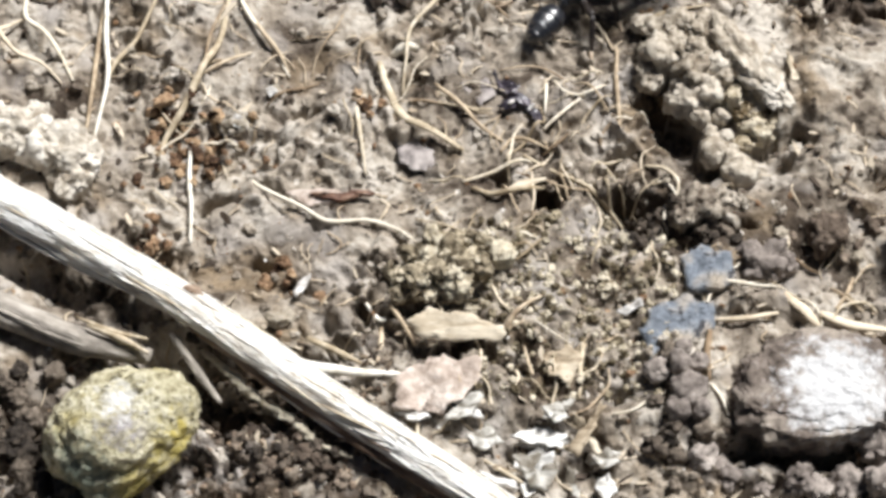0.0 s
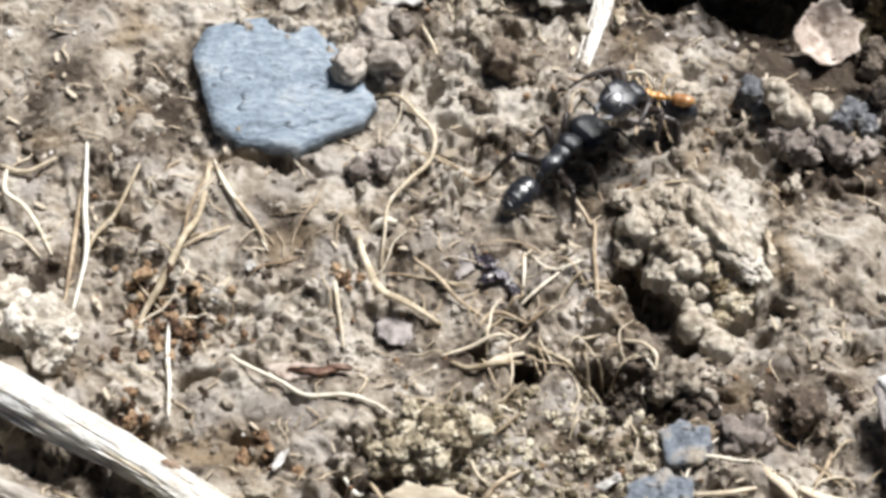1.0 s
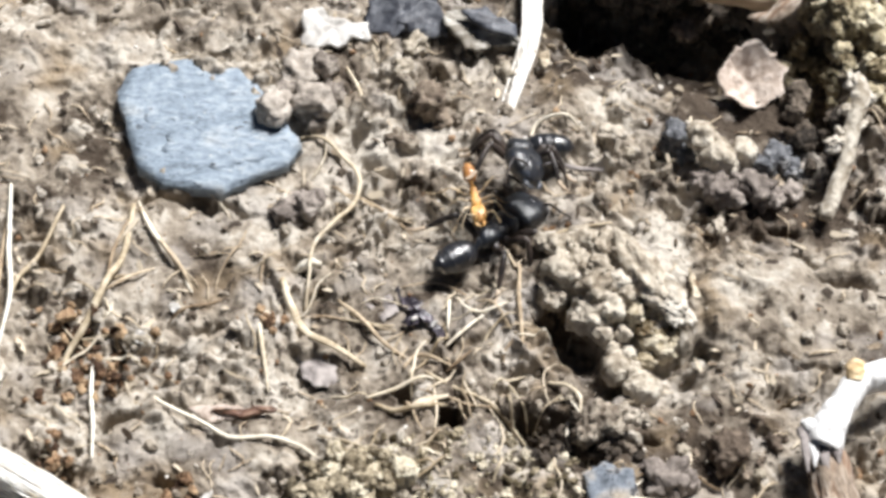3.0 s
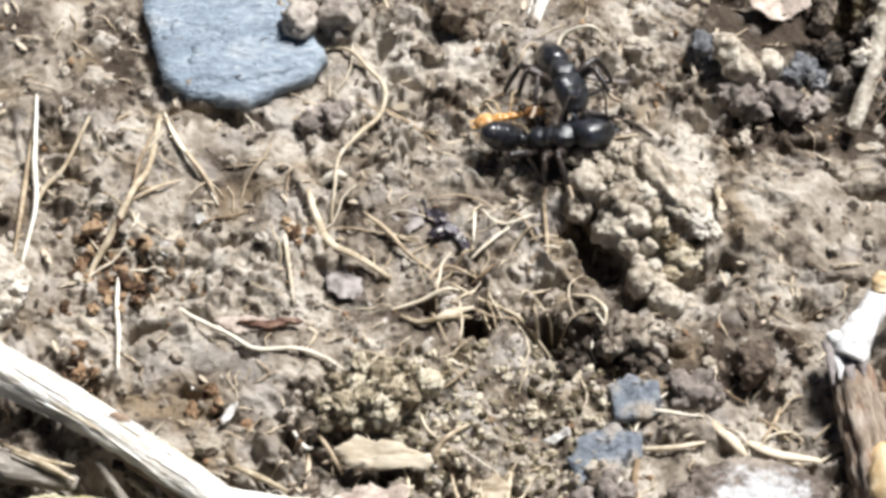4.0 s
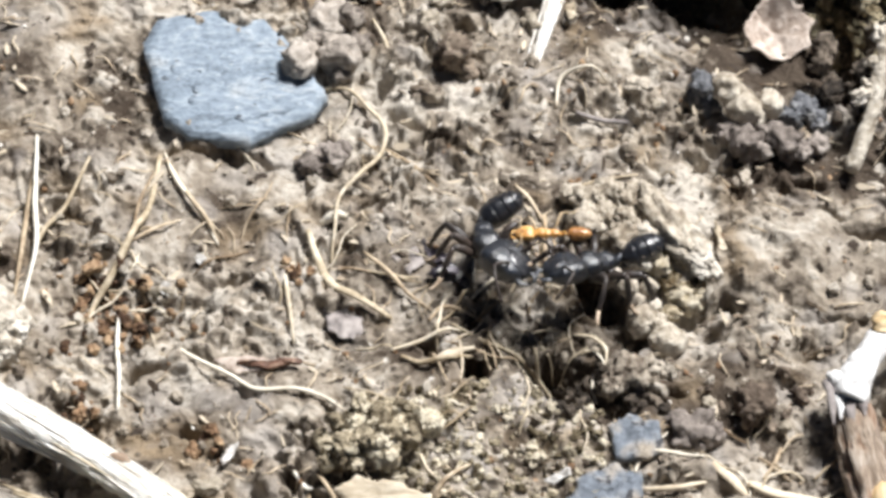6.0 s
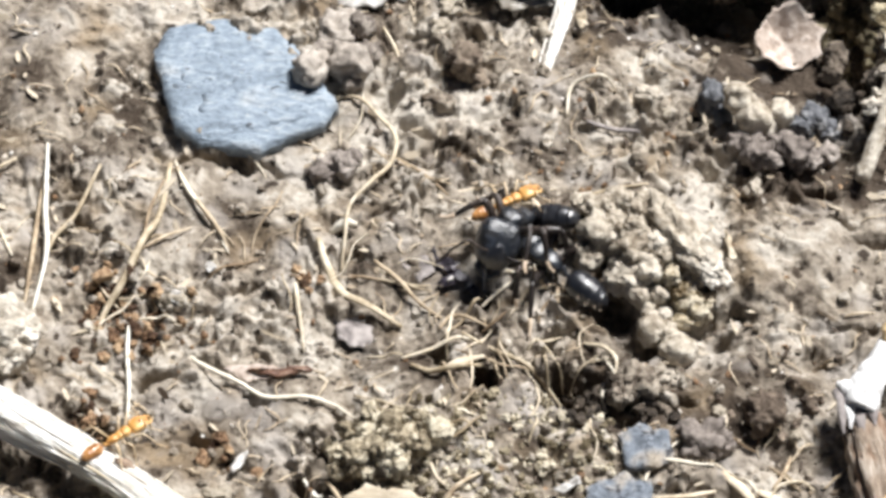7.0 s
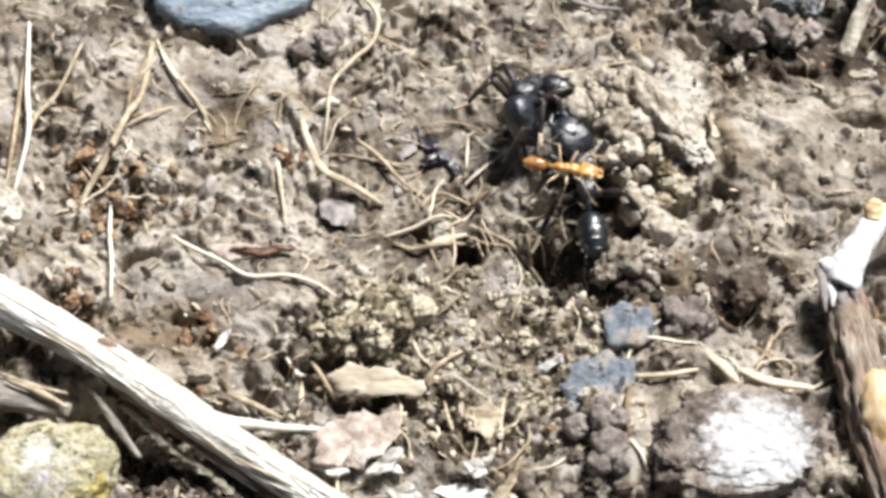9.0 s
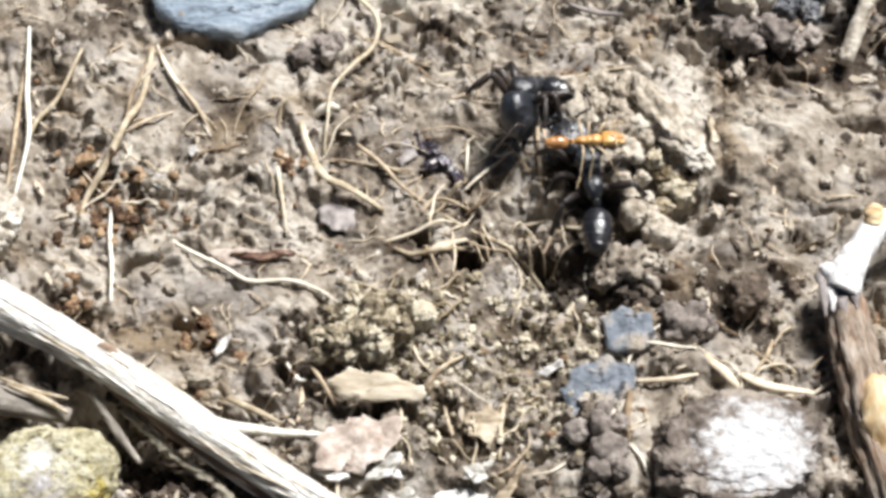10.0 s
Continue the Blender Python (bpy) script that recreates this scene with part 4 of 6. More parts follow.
make_cluster("crumbly_ridge", [((8.05, 0.77), 0.98, 1.70), ((7.64, -0.22), 0.88, 0.90), ((8.22, 2.70), 0.72, 1.40), ((9.11, 1.62), 0.62, 1.70), ((10.07, -0.51), 0.88, 1.80),
                               ((9.49, -1.70), 1.02, 1.00), ((10.97, -1.56), 0.76, 1.50), ((9.25, -0.12), 0.55, 1.40), ((10.33, 0.76), 0.66, 2.00), ((11.22, -0.16), 0.66, 2.10),
                               ((9.30, 3.60), 0.70, 1.20), ((10.30, 2.30), 0.60, 1.80), ((7.30, 3.60), 0.55, 0.80), ((11.70, -1.00), 0.50, 2.00), ((11.15, 1.70), 0.62, 1.80), ((11.85, 0.60), 0.62, 1.90), ((12.30, -0.55), 0.58, 1.80), ((10.90, 3.20), 0.60, 1.60)]
             + [((x, y), r, 1.3 + 1.0 * u) for (x, y), r, u in heap([(8.4, 1.8), (10.0, 0.4), (11.2, -1.2)], 0.12, 0.26, 20, 0.6, 71, 1.0)],
             CAST_PALE, "ridge of caked tan soil crumbs", "soil clod", 30, fixed=True, fine=0.17)
make_stone("caked_soil", (12.55, 0.30), (0.95, 2.6, 0.8), CAST_PALE, "pale smooth caked soil crust along a crumbly ridge", 34, rough=0.25, freq=1.6, fine=0.12, turn=28, sink=0.86, category="soil clod")
make_stone("caked_soil", (13.75, -1.20), (1.1, 1.9, 0.7), CREAM, "pale rounded soil crust at the end of a ridge", 36, rough=0.3, freq=1.6, fine=0.14, turn=30, sink=0.72, category="soil clod")
make_cluster("soil_pellets", [((10.38, -2.95), 0.62, 0.80), ((11.52, -2.95), 0.45, 1.00), ((11.71, -4.24), 0.48, 0.90), ((11.10, -4.98), 0.82, 0.70), ((10.85, -3.75), 0.42, 0.70),
                              ((11.95, -5.30), 0.50, 0.80)],
             CAST_PALE, "row of rounded tan soil pellets", "soil clod", 61, fine=0.13, ball=True, fixed=True)
make_cluster("pale_pellet", [((12.40, -6.35), 0.92, 0.70)], CAST_PALE, "big smooth pale soil pellet", "soil clod", 64, fine=0.05, ball=True, fixed=True)
make_cluster("soil_lump", [((10.14, -8.45), 1.02, 0.60), ((9.31, -9.16), 0.70, 0.55), ((10.9, -8.9), 0.5, 0.4)],
             CAST, "yellow-brown soil lump below the pellets", "soil clod", 66, fixed=True)
make_cluster("mossy_crumbs", [((11.28, -8.08), 0.60, 0.50), ((12.15, -8.28), 0.45, 0.40), ((10.87, -9.04), 0.42, 0.50)] + [((x, y), r, 0.5 + u) for (x, y), r, u in heap([(10.9, -7.9), (12.3, -8.5)], 0.14, 0.34, 16, 0.4, 8, 0.5)],
             CAST, "tan crumbly soil lump", "soil clod", 77, fixed=True)
make_cluster("ochre_crumbs", [((13.48, -1.92), 0.70, 1.40), ((13.55, -3.72), 0.80, 0.80), ((12.77, -2.82), 0.60, 1.10), ((12.22, -1.98), 0.55, 1.50), ((14.15, -2.75), 0.48, 0.90), ((12.80, -4.50), 0.50, 0.60)]
             + [((x, y), r, 1.0 + u) for (x, y), r, u in heap([(12.6, -2.4), (13.6, -3.9)], 0.12, 0.28, 18, 0.5, 9, 0.6)],
             OCHRE, "ochre crumbly soil lump on a ridge", "soil clod", 83, fixed=True)
make_cluster("dark_clod", [((17.30, 9.05), 1.12, 1.30), ((16.42, 10.22), 0.80, 2.00), ((18.92, 9.50), 0.78, 1.40), ((17.10, 9.85), 0.70, 1.70), ((18.00, 8.75), 0.70, 1.00)],
             CAST_PALE, "smooth pale tan lump on a dark clod", "soil clod", 91, fixed=True, fine=0.05, ball=True)
make_cluster("slate_crumb", [((15.11, 11.15), 0.72, 0.60), ((15.50, 10.18), 0.66, 0.30), ((14.65, 10.80), 0.5, 0.30)], BLUE_DARK, "dark blue-grey stone crumb beside a clod", "stone chip", 93)
make_cluster("slate_crumb", [((20.88, 9.63), 0.86, 0.40), ((20.15, 8.97), 0.62, 0.40), ((21.60, 9.19), 0.6, 0.30)], BLUE_DARK, "dark blue-grey stone crumb behind a clod", "stone chip", 94)
make_cluster("dark_clod", [((17.46, 6.97), 0.88, 0.70), ((16.51, 7.94), 0.66, 0.50), ((18.22, 6.31), 0.6, 0.50), ((19.76, 6.89), 0.9, 0.80), ((20.44, 6.63), 0.6, 0.60), ((18.93, 7.58), 0.66, 0.70),
                           ((21.53, 7.31), 0.6, 0.40)], PELLET, "brown clod of rounded lumps", "soil clod", 95)
make_cluster("root_crust", [((23.95, 9.14), 0.42, 2.7), ((24.30, 9.85), 0.36, 2.9), ((24.75, 11.25), 0.40, 3.1), ((26.05, 12.05), 0.45, 3.1), ((25.20, 12.95), 0.42, 3.6), ((25.45, 10.50), 0.34, 2.7)],
             CREAM, "pale soil crumbs caked on a root", "soil clod", 97, fixed=True, fine=0.2)
make_cluster("grey_clod", [((-6.16, 13.54), 1.23, 0.80), ((-8.45, 12.95), 1.08, 0.75), ((-6.88, 16.23), 1.29, 0.50), ((-5.45, 16.18), 0.77, 0.40), ((-7.74, 14.33), 0.71, 0.60), ((-4.93, 14.56), 0.71, 0.30), ((-5.89, 12.46), 0.58, 0.30)], GREY_CAST, "grey-brown soil clod leaning on the slate chip", "soil clod", 101, fine=0.08)
make_cluster("olive_clod", [((-7.11, 7.04), 0.84, 0.40), ((-6.30, 6.51), 0.71, 0.30), ((-7.75, 6.31), 0.65, 0.30), ((-5.82, 7.31), 0.52, 0.30), ((-6.64, 7.93), 0.52, 0.30), ((-7.26, 6.10), 0.45, 0.20)], PELLET, "small olive clod of crumbs under the slate chip", "soil clod", 104)
make_cluster("brown_clod", [((0.67, 13.51), 0.95, 0.5), ((-0.05, 13.38), 0.6, 0.4), ((1.50, 12.74), 0.6, 0.3)], CAST_DARK, "small brown soil clod", "soil clod", 107)
make_cluster("crumbly_mound", heap([(-5.41, -12.39), (-3.40, -13.66), (-1.88, -12.57)], 0.25, 0.7, 64, 1.1, 14, 1.1), MOUND, "crumbly yellow-brown soil mound with rootlets",
             "soil clod", 120)
make_cluster("mossy_clod", heap([(23.15, 20.77), (25.41, 19.73), (27.35, 18.34)], 0.35, 0.8, 60, 1.3, 18, 2.8) +
             heap([(25.21, 16.20), (27.15, 14.90)], 0.35, 0.7, 26, 0.9, 19, 2.4), MOSSY, "mossy olive-tan clod of fine crumbs", "soil clod", 140)
make_cluster("pale_clod", [((-27.73, -3.60), 1.5, 1.0), ((-26.41, -4.36), 1.4, 1.0), ((-25.13, -4.86), 1.4, 0.9), ((-24.17, -5.36), 1.1, 0.8), ((-29.37, -3.08), 1.5, 0.8),
                           ((-24.74, -6.48), 1.0, 0.5), ((-23.76, -4.74), 0.8, 0.6), ((-31.03, -2.13), 1.4, 0.7), ((-26.91, -2.44), 0.9, 0.7)], CREAM, "pale cream crusted soil clod beside the stem",
             "soil clod", 160, fine=0.1, level=5)
make_cluster("grey_pellets", [((8.70, -19.33), 0.72, 0.9), ((7.50, -19.50), 0.7, 0.6), ((9.11, -20.71), 1.0, 0.9), ((8.52, -21.84), 0.7, 0.7), ((9.77, -21.91), 0.58, 0.7),
                              ((8.89, -18.10), 0.5, 0.6), ((9.68, -19.08), 0.5, 0.6)], PELLET, "rounded grey-brown soil pellets", "soil clod", 180, fine=0.07, ball=True)
make_cluster("tan_clod", [((10.58, -24.74), 1.0, 0.4), ((11.22, -25.36), 0.7, 0.3), ((9.77, -24.29), 0.7, 0.3)], PELLET, "tan soil clod beside the crusted stone", "soil clod", 190)
make_cluster("gravel_lumps", [((17.43, -25.53), 1.1, 0.3), ((14.81, -25.87), 0.75, 0.3), ((19.07, -23.67), 0.9, 0.5), ((19.13, -25.87), 0.8, 0.4), ((12.98, -25.92), 0.5, 0.3), ((15.79, -26.09), 0.6, 0.3)],
             PELLET, "worn brown gravel lumps", "gravel", 200)
make_cluster("soil_lump", [((13.52, -12.08), 1.15, 0.4), ((12.62, -11.59), 0.7, 0.2), ((14.61, -12.13), 0.7, 0.3)], PELLET, "rounded pinkish-brown soil lump", "soil clod", 210)
make_cluster("soil_lump", [((16.99, -10.55), 1.05, 0.3)], CAST_DARK, "dark round soil lump", "soil clod", 214)
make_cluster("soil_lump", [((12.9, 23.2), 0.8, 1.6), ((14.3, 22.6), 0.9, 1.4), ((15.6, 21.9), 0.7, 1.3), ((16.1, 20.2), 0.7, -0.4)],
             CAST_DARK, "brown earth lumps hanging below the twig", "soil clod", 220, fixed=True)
# crumbs in the hollows get a dark colour in place of shade
make_cluster("dark_crumbs", heap([(22.83, 17.81), (23.95, 14.40), (22.44, 11.47)], 0.3, 0.7, 26, 0.9, 23, 1.8), DARK_SOIL_SHADE, "dark crumbs in the shaded hollow", "soil clod", 230)
make_cluster("dark_crumbs", [((x, y), r, -4.5 + 5.5 * u) for (x, y), r, u in heap([(9.5, 24.1), (14.5, 23.0), (20.0, 21.6)], 0.35, 0.85, 46, 0.35, 24, 1.0)], DARK_SOIL_SHADE,
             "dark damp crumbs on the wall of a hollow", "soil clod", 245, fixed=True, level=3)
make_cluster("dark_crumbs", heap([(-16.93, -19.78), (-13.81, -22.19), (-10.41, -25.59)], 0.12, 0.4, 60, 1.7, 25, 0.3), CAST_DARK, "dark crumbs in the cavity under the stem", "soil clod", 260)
make_cluster("dark_crumbs", heap([(-26.91, -19.43), (-25.99, -23.56), (-25.21, -25.92)], 0.25, 0.6, 46, 1.1, 27, 0.5), DARK_SOIL_SHADE, "dark crumbs beside the yellow stone", "soil clod", 330)
# gutter, pit, stem cavity and hollow: shade put into the crumbs' colour
make_cluster("dark_soil_crumbs", heap([(6.20, -8.20), (7.40, -8.90), (8.00, -10.20)], 0.16, 0.45, 30, 0.8, 41, 0.4), DARK_SOIL_SHADE, "dark damp soil crumbs in the gutter", "soil clod", 500, level=3)
make_cluster("dark_soil_crumbs", heap([(7.59, -8.26), (9.57, -10.04), (11.74, -10.48)], 0.2, 0.55, 34, 0.5, 57, 0.3), DARK_SOIL_SHADE, "dark damp soil crumbs in the pit below the pellets", "soil clod", 590, level=3)
make_cluster("dark_soil_crumbs", heap([(14.62, -8.63), (16.73, -10.11), (19.56, -9.38)], 0.14, 0.38, 18, 0.9, 43, 0.2), CAST_DARK, "dark damp soil crumbs beside a lump", "soil clod", 560, level=3)
make_cluster("dark_soil_crumbs", heap([(-17.61, -18.38), (-14.44, -21.51), (-10.42, -25.25)], 0.14, 0.42, 60, 1.5, 45, 0.3), DARK_SOIL_SHADE, "dark damp soil crumbs under the stem", "soil clod", 620, level=3)
make_cluster("dark_soil_crumbs", heap([(10.89, 22.60), (15.59, 21.28), (18.57, 19.97)], 0.14, 0.42, 36, 0.9, 47, 0.2), DARK_SOIL_SHADE, "dark damp soil crumbs in the hollow", "soil clod", 690, level=3)
make_cluster("dark_soil_crumbs", heap([(22.83, 17.81), (23.59, 13.98), (23.02, 10.23)], 0.25, 0.6, 40, 0.8, 49, 0.6), DARK_SOIL_SHADE, "dark damp soil crumbs at a root", "soil clod", 740, level=3)
make_cluster("dark_soil_crumbs", heap([(-20.65, 2.87), (-19.25, 0.90), (-16.09, -5.26)], 0.10, 0.26, 16, 1.0, 51, 0.3), DARK_SOIL_SHADE, "dark damp soil crumbs among rootlets", "soil clod", 800, level=3)
make_cluster("dark_soil_crumbs", heap([(8.16, -18.03), (8.64, -22.88), (7.08, -25.59)], 0.16, 0.5, 36, 0.8, 53, 0.4), DARK_SOIL_SHADE, "dark damp soil crumbs around pellets", "soil clod", 860, level=3)
make_cluster("humus_crumbs", heap([(-19.74, -1.82), (-18.03, -4.12), (-16.14, -4.12)], 0.1, 0.36, 80, 1.3, 29, 0.3), HUMUS, "reddish-brown humus crumbs caught in rootlets", "humus", 370)
make_cluster("humus_crumbs", heap([(-13.30, -12.31), (-12.33, -13.40)], 0.12, 0.36, 14, 0.5, 31, 0.3), HUMUS, "reddish-brown humus crumbs", "humus", 400)
make_cluster("humus_crumbs", heap([(-20.83, -10.11), (-19.26, -10.48)], 0.12, 0.36, 14, 0.6, 33, 0.3), HUMUS, "reddish-brown humus crumbs", "humus", 420)
make_cluster("humus_crumbs", heap([(-8.63, -1.43), (-7.67, -1.63)], 0.1, 0.3, 12, 0.5, 35, 0.3), HUMUS, "reddish-brown humus crumbs", "humus", 440)

for k, (xy, size) in enumerate((((-15.60, -2.66), 0.62), ((-13.58, -0.40), 0.36), ((8.48, -6.66), 0.32), ((5.18, 16.21), 0.62), ((-14.31, 7.22), 0.42), ((5.75, 16.12), 0.35),
                                ((-0.15, 17.84), 0.75), ((-0.82, 16.21), 0.6), ((17.12, 4.25), 0.5), ((14.55, -10.06), 0.36), ((-0.95, -13.23), 0.42), ((-17.70, -0.94), 0.3),
                                ((7.53, 16.98), 0.42), ((18.64, -11.78), 0.4), ((-0.97, 11.24), 0.7), ((-12.79, -15.55), 0.6), ((5.85, -10.49), 0.3),
                                ((12.32, 10.08), 0.3), ((13.60, 9.05), 0.24), ((11.22, 11.65), 0.65), ((-21.95, 2.26), 0.32))):
    make_stone("pebble", xy, (size, size * 0.8, size * 0.7), GRIT if k not in (8, 12, 14, 19) else CAST, ("small white quartz pebble" if k not in (8, 12, 14, 19) else "small tan pebble"),
               50 + k, level=4, fine=0.12, rough=0.5, category="pebble", turn=k * 37, sink=0.55, blocky=0.35, group="pebbles on the soil")


# ---------------------------------------------------------------- roots and straws
laid = itertools.count()


def root_on_soil(name, pts, rad, mat, label, arch):
    """One root or straw from its plan points."""
    strand(name, pts, rad, mat, label, "root" if "root" in name else "straw", arch=arch, seed=next(laid), group="rootlets on the soil" if name == "rootlet" else "",
           flat=0.55 if "strip" in name or "bent" in name else 1.0)


root_on_soil("curled_straw", [(-7.24, 11.86), (-5.58, 11.42), (-4.25, 10.27), (-3.38, 8.54), (-3.63, 6.79), (-4.84, 5.05), (-5.95, 3.52), (-6.17, 1.35), (-6.37, -0.34)], 0.17, STRAW, "long curled thin pale rootlet", 0.5)
root_on_soil("bent_straw", [(-7.67, 1.35), (-7.15, -0.48), (-6.33, -2.22), (-4.73, -3.57), (-2.89, -4.38)], 0.3, STRAW, "bent flat cream straw", 0.3)
root_on_soil("straw_knot", [(-6.99, 2.41), (-6.25, 2.66), (-5.51, 2.49)], 0.36, PALE, "small white straw scrap", 0.1)
root_on_soil("rootlet", [(-14.85, -5.96), (-13.96, -6.97), (-11.88, -8.27), (-10.30, -9.05), (-8.12, -9.20), (-6.55, -9.75), (-5.45, -10.68)], 0.16, STRAW, "long thin tan rootlet", 0.2)
root_on_soil("rootlet", [(-5.48, -9.06), (-4.07, -9.75), (-2.98, -10.43)], 0.12, STRAW, "short tan rootlet", 0.1)
root_on_soil("rootlet", [(-18.18, -3.37), (-18.16, -5.91), (-17.95, -8.15), (-17.87, -10.61)], 0.17, PALE, "straight pale rootlet", 0.3)
root_on_soil("rootlet", [(-9.03, -0.41), (-8.81, -2.60), (-8.55, -4.32), (-8.32, -5.96)], 0.16, STRAW, "short straight tan rootlet", 0.2)
root_on_soil("grass_blade", [(-23.47, 8.21), (-23.23, 3.09), (-22.99, 0.09), (-23.57, -3.68)], 0.2, PALE, "dry pale grass stalk", 0.6)
root_on_soil("grass_blade", [(-23.47, 6.18), (-23.76, 2.05), (-23.83, -0.55), (-24.07, -3.30)], 0.2, BROWN_ROOT, "dry brown grass stalk", 0.3)
root_on_soil("rootlet", [(-20.35, 6.66), (-21.59, 3.11), (-22.60, 1.33), (-23.13, -0.55), (-23.58, -3.49)], 0.17, STRAW, "thin tan rootlet", 0.3)
root_on_soil("forked_root", [(-16.37, 7.06), (-16.76, 3.24), (-17.60, 0.80), (-18.60, -1.59), (-19.63, -3.37), (-20.00, -5.39)], 0.27, STRAW, "forked tan root", 0.4)
root_on_soil("rootlet", [(-17.75, 0.48), (-16.36, 1.41), (-14.97, 2.34)], 0.13, BROWN_ROOT, "side branch of a brown root", 0.2)
root_on_soil("rootlet", [(-17.61, 0.95), (-17.36, 3.38), (-16.64, 5.85)], 0.12, BROWN_ROOT, "thin brown rootlet", 0.3)
root_on_soil("rootlet", [(-15.97, 6.66), (-14.71, 3.98), (-13.52, 2.26), (-12.77, 0.96)], 0.15, BROWN_ROOT, "thin brown rootlet", 0.3)
root_on_soil("rootlet", [(-27.99, 6.66), (-27.98, 4.70), (-26.76, 3.51), (-25.86, 2.00), (-24.94, 0.06)], 0.18, STRAW, "bent tan rootlet", 0.4)
root_on_soil("rootlet", [(-27.99, 4.82), (-28.92, 4.18), (-29.37, 3.65), (-28.28, 2.07), (-26.78, 1.28), (-25.56, -0.21)], 0.16, BROWN_ROOT, "bent brown rootlet", 0.3)
root_on_soil("root_arch", [(-2.91, -6.83), (-1.29, -6.27), (0.12, -5.80), (1.06, -5.54)], 0.15, STRAW, "thin tan rootlet over a hole", 0.3)
root_on_soil("root_arch", [(0.44, -5.28), (2.31, -6.16), (4.02, -7.11), (5.42, -8.03), (6.65, -9.21)], 0.17, STRAW, "tan rootlet arching over a hole", 0.4)
root_on_soil("root_arch", [(-2.38, -7.27), (-1.28, -7.84), (0.28, -7.84), (1.53, -6.91), (2.16, -6.28)], 0.2, STRAW, "pale straw loop at a hole", 0.2)
root_on_soil("leafy_strip", [(-0.35, -7.72), (0.43, -7.22), (1.69, -6.71)], 0.32, LEAF, "short tan leaf strip over a hole", 0.1)
root_on_soil("root_arch", [(2.16, -6.22), (2.46, -7.29), (2.78, -7.83)], 0.1, BROWN_ROOT, "fine rootlet at a hole", 0.1)
root_on_soil("rootlet", [(-4.50, -0.02), (-3.21, -1.52), (-1.93, -3.06), (-0.67, -4.07)], 0.16, BROWN_ROOT, "slanting brown rootlet", 0.3)
root_on_soil("rootlet", [(-7.04, -0.99), (-5.28, -1.25), (-3.53, -1.65)], 0.11, BROWN_ROOT, "fine brown rootlet", 0.2)
root_on_soil("rootlet", [(-0.82, -4.89), (-0.19, -4.15), (0.60, -4.15), (2.01, -4.63)], 0.16, BROWN_ROOT, "looped brown rootlet", 0.3)
root_on_soil("rootlet", [(1.54, -3.56), (2.50, -2.67), (3.94, -1.25)], 0.13, STRAW, "thin tan rootlet", 0.2)
root_on_soil("rootlet", [(1.81, 0.14), (1.74, -1.08), (1.68, -2.15)], 0.13, STRAW, "upright thin straw", 0.0)
root_on_soil("rootlet", [(1.54, -4.83), (2.33, -4.40), (2.97, -3.80)], 0.12, BROWN_ROOT, "short brown rootlet", 0.1)
root_on_soil("rootlet", [(5.81, 2.26), (5.71, -0.09), (5.83, -2.41), (5.80, -4.07)], 0.16, BROWN_ROOT, "brown rootlet in the gutter", 0.2)
root_on_soil("rootlet", [(4.10, 4.72), (4.96, 3.45), (5.58, 2.14)], 0.14, BROWN_ROOT, "brown rootlet", 0.2)
root_on_soil("rootlet", [(7.07, -3.88), (8.17, -3.71), (9.19, -3.37)], 0.11, STRAW, "fine straw in the gutter", 0.2)
root_on_soil("rootlet", [(7.19, -5.77), (8.27, -6.09), (8.97, -6.91), (8.89, -8.02)], 0.14, STRAW, "hooked tan rootlet", 0.4)
root_on_soil("rootlet", [(9.79, -13.36), (11.61, -13.69), (12.97, -14.13), (14.05, -14.30)], 0.15, STRAW, "thin tan rootlet over slate", 0.3)
root_on_soil("root_strip", [(14.49, -14.37), (15.62, -15.80), (16.35, -16.44)], 0.36, BROWN_ROOT, "flat tan root strip above the crusted stone", 0.1)
root_on_soil("root_strip", [(16.39, -15.74), (17.88, -16.45), (20.31, -16.80)], 0.34, BROWN_ROOT, "flat tan root strip above the crusted stone", 0.05)
root_on_soil("rootlet", [(10.79, -15.79), (12.44, -15.97), (14.14, -15.56)], 0.2, BROWN_ROOT, "brown rootlet above the crusted stone", 0.2)
root_on_soil("rootlet", [(18.29, -13.35), (17.85, -14.49), (17.37, -15.38)], 0.14, STRAW, "crossed tan rootlet", 0.1)
root_on_soil("rootlet", [(17.13, -13.59), (17.69, -14.67), (18.73, -15.55)], 0.12, BROWN_ROOT, "crossed brown rootlet", 0.1)
root_on_soil("rootlet", [(-6.90, -14.79), (-6.12, -16.09), (-4.88, -17.97)], 0.15, BROWN_ROOT, "slanting brown straw", 0.2)
root_on_soil("rootlet", [(-7.29, -15.50), (-7.32, -17.21), (-7.45, -18.50)], 0.2, BROWN_ROOT, "upright brown straw", 0.1)
root_on_soil("rootlet", [(-8.15, -14.30), (-7.51, -15.26), (-7.06, -15.39)], 0.16, PALE, "pale straw scrap", 0.1)
root_on_soil("rootlet", [(-1.41, -13.24), (-0.95, -14.68), (-0.34, -15.56)], 0.11, BROWN_ROOT, "red-brown rootlet on the mound", 0.2)
root_on_soil("rootlet", [(-0.94, -16.98), (0.12, -15.68), (1.43, -14.54)], 0.17, BROWN_ROOT, "tan root strip beside the curled leaf", 0.2)
root_on_soil("rootlet", [(-0.18, -18.03), (0.12, -19.14), (-0.03, -20.18)], 0.13, BROWN_ROOT, "upright brown rootlet", 0.1)
root_on_soil("rootlet", [(0.42, -17.33), (0.72, -18.61), (1.32, -20.35)], 0.13, BROWN_ROOT, "upright brown rootlet", 0.1)
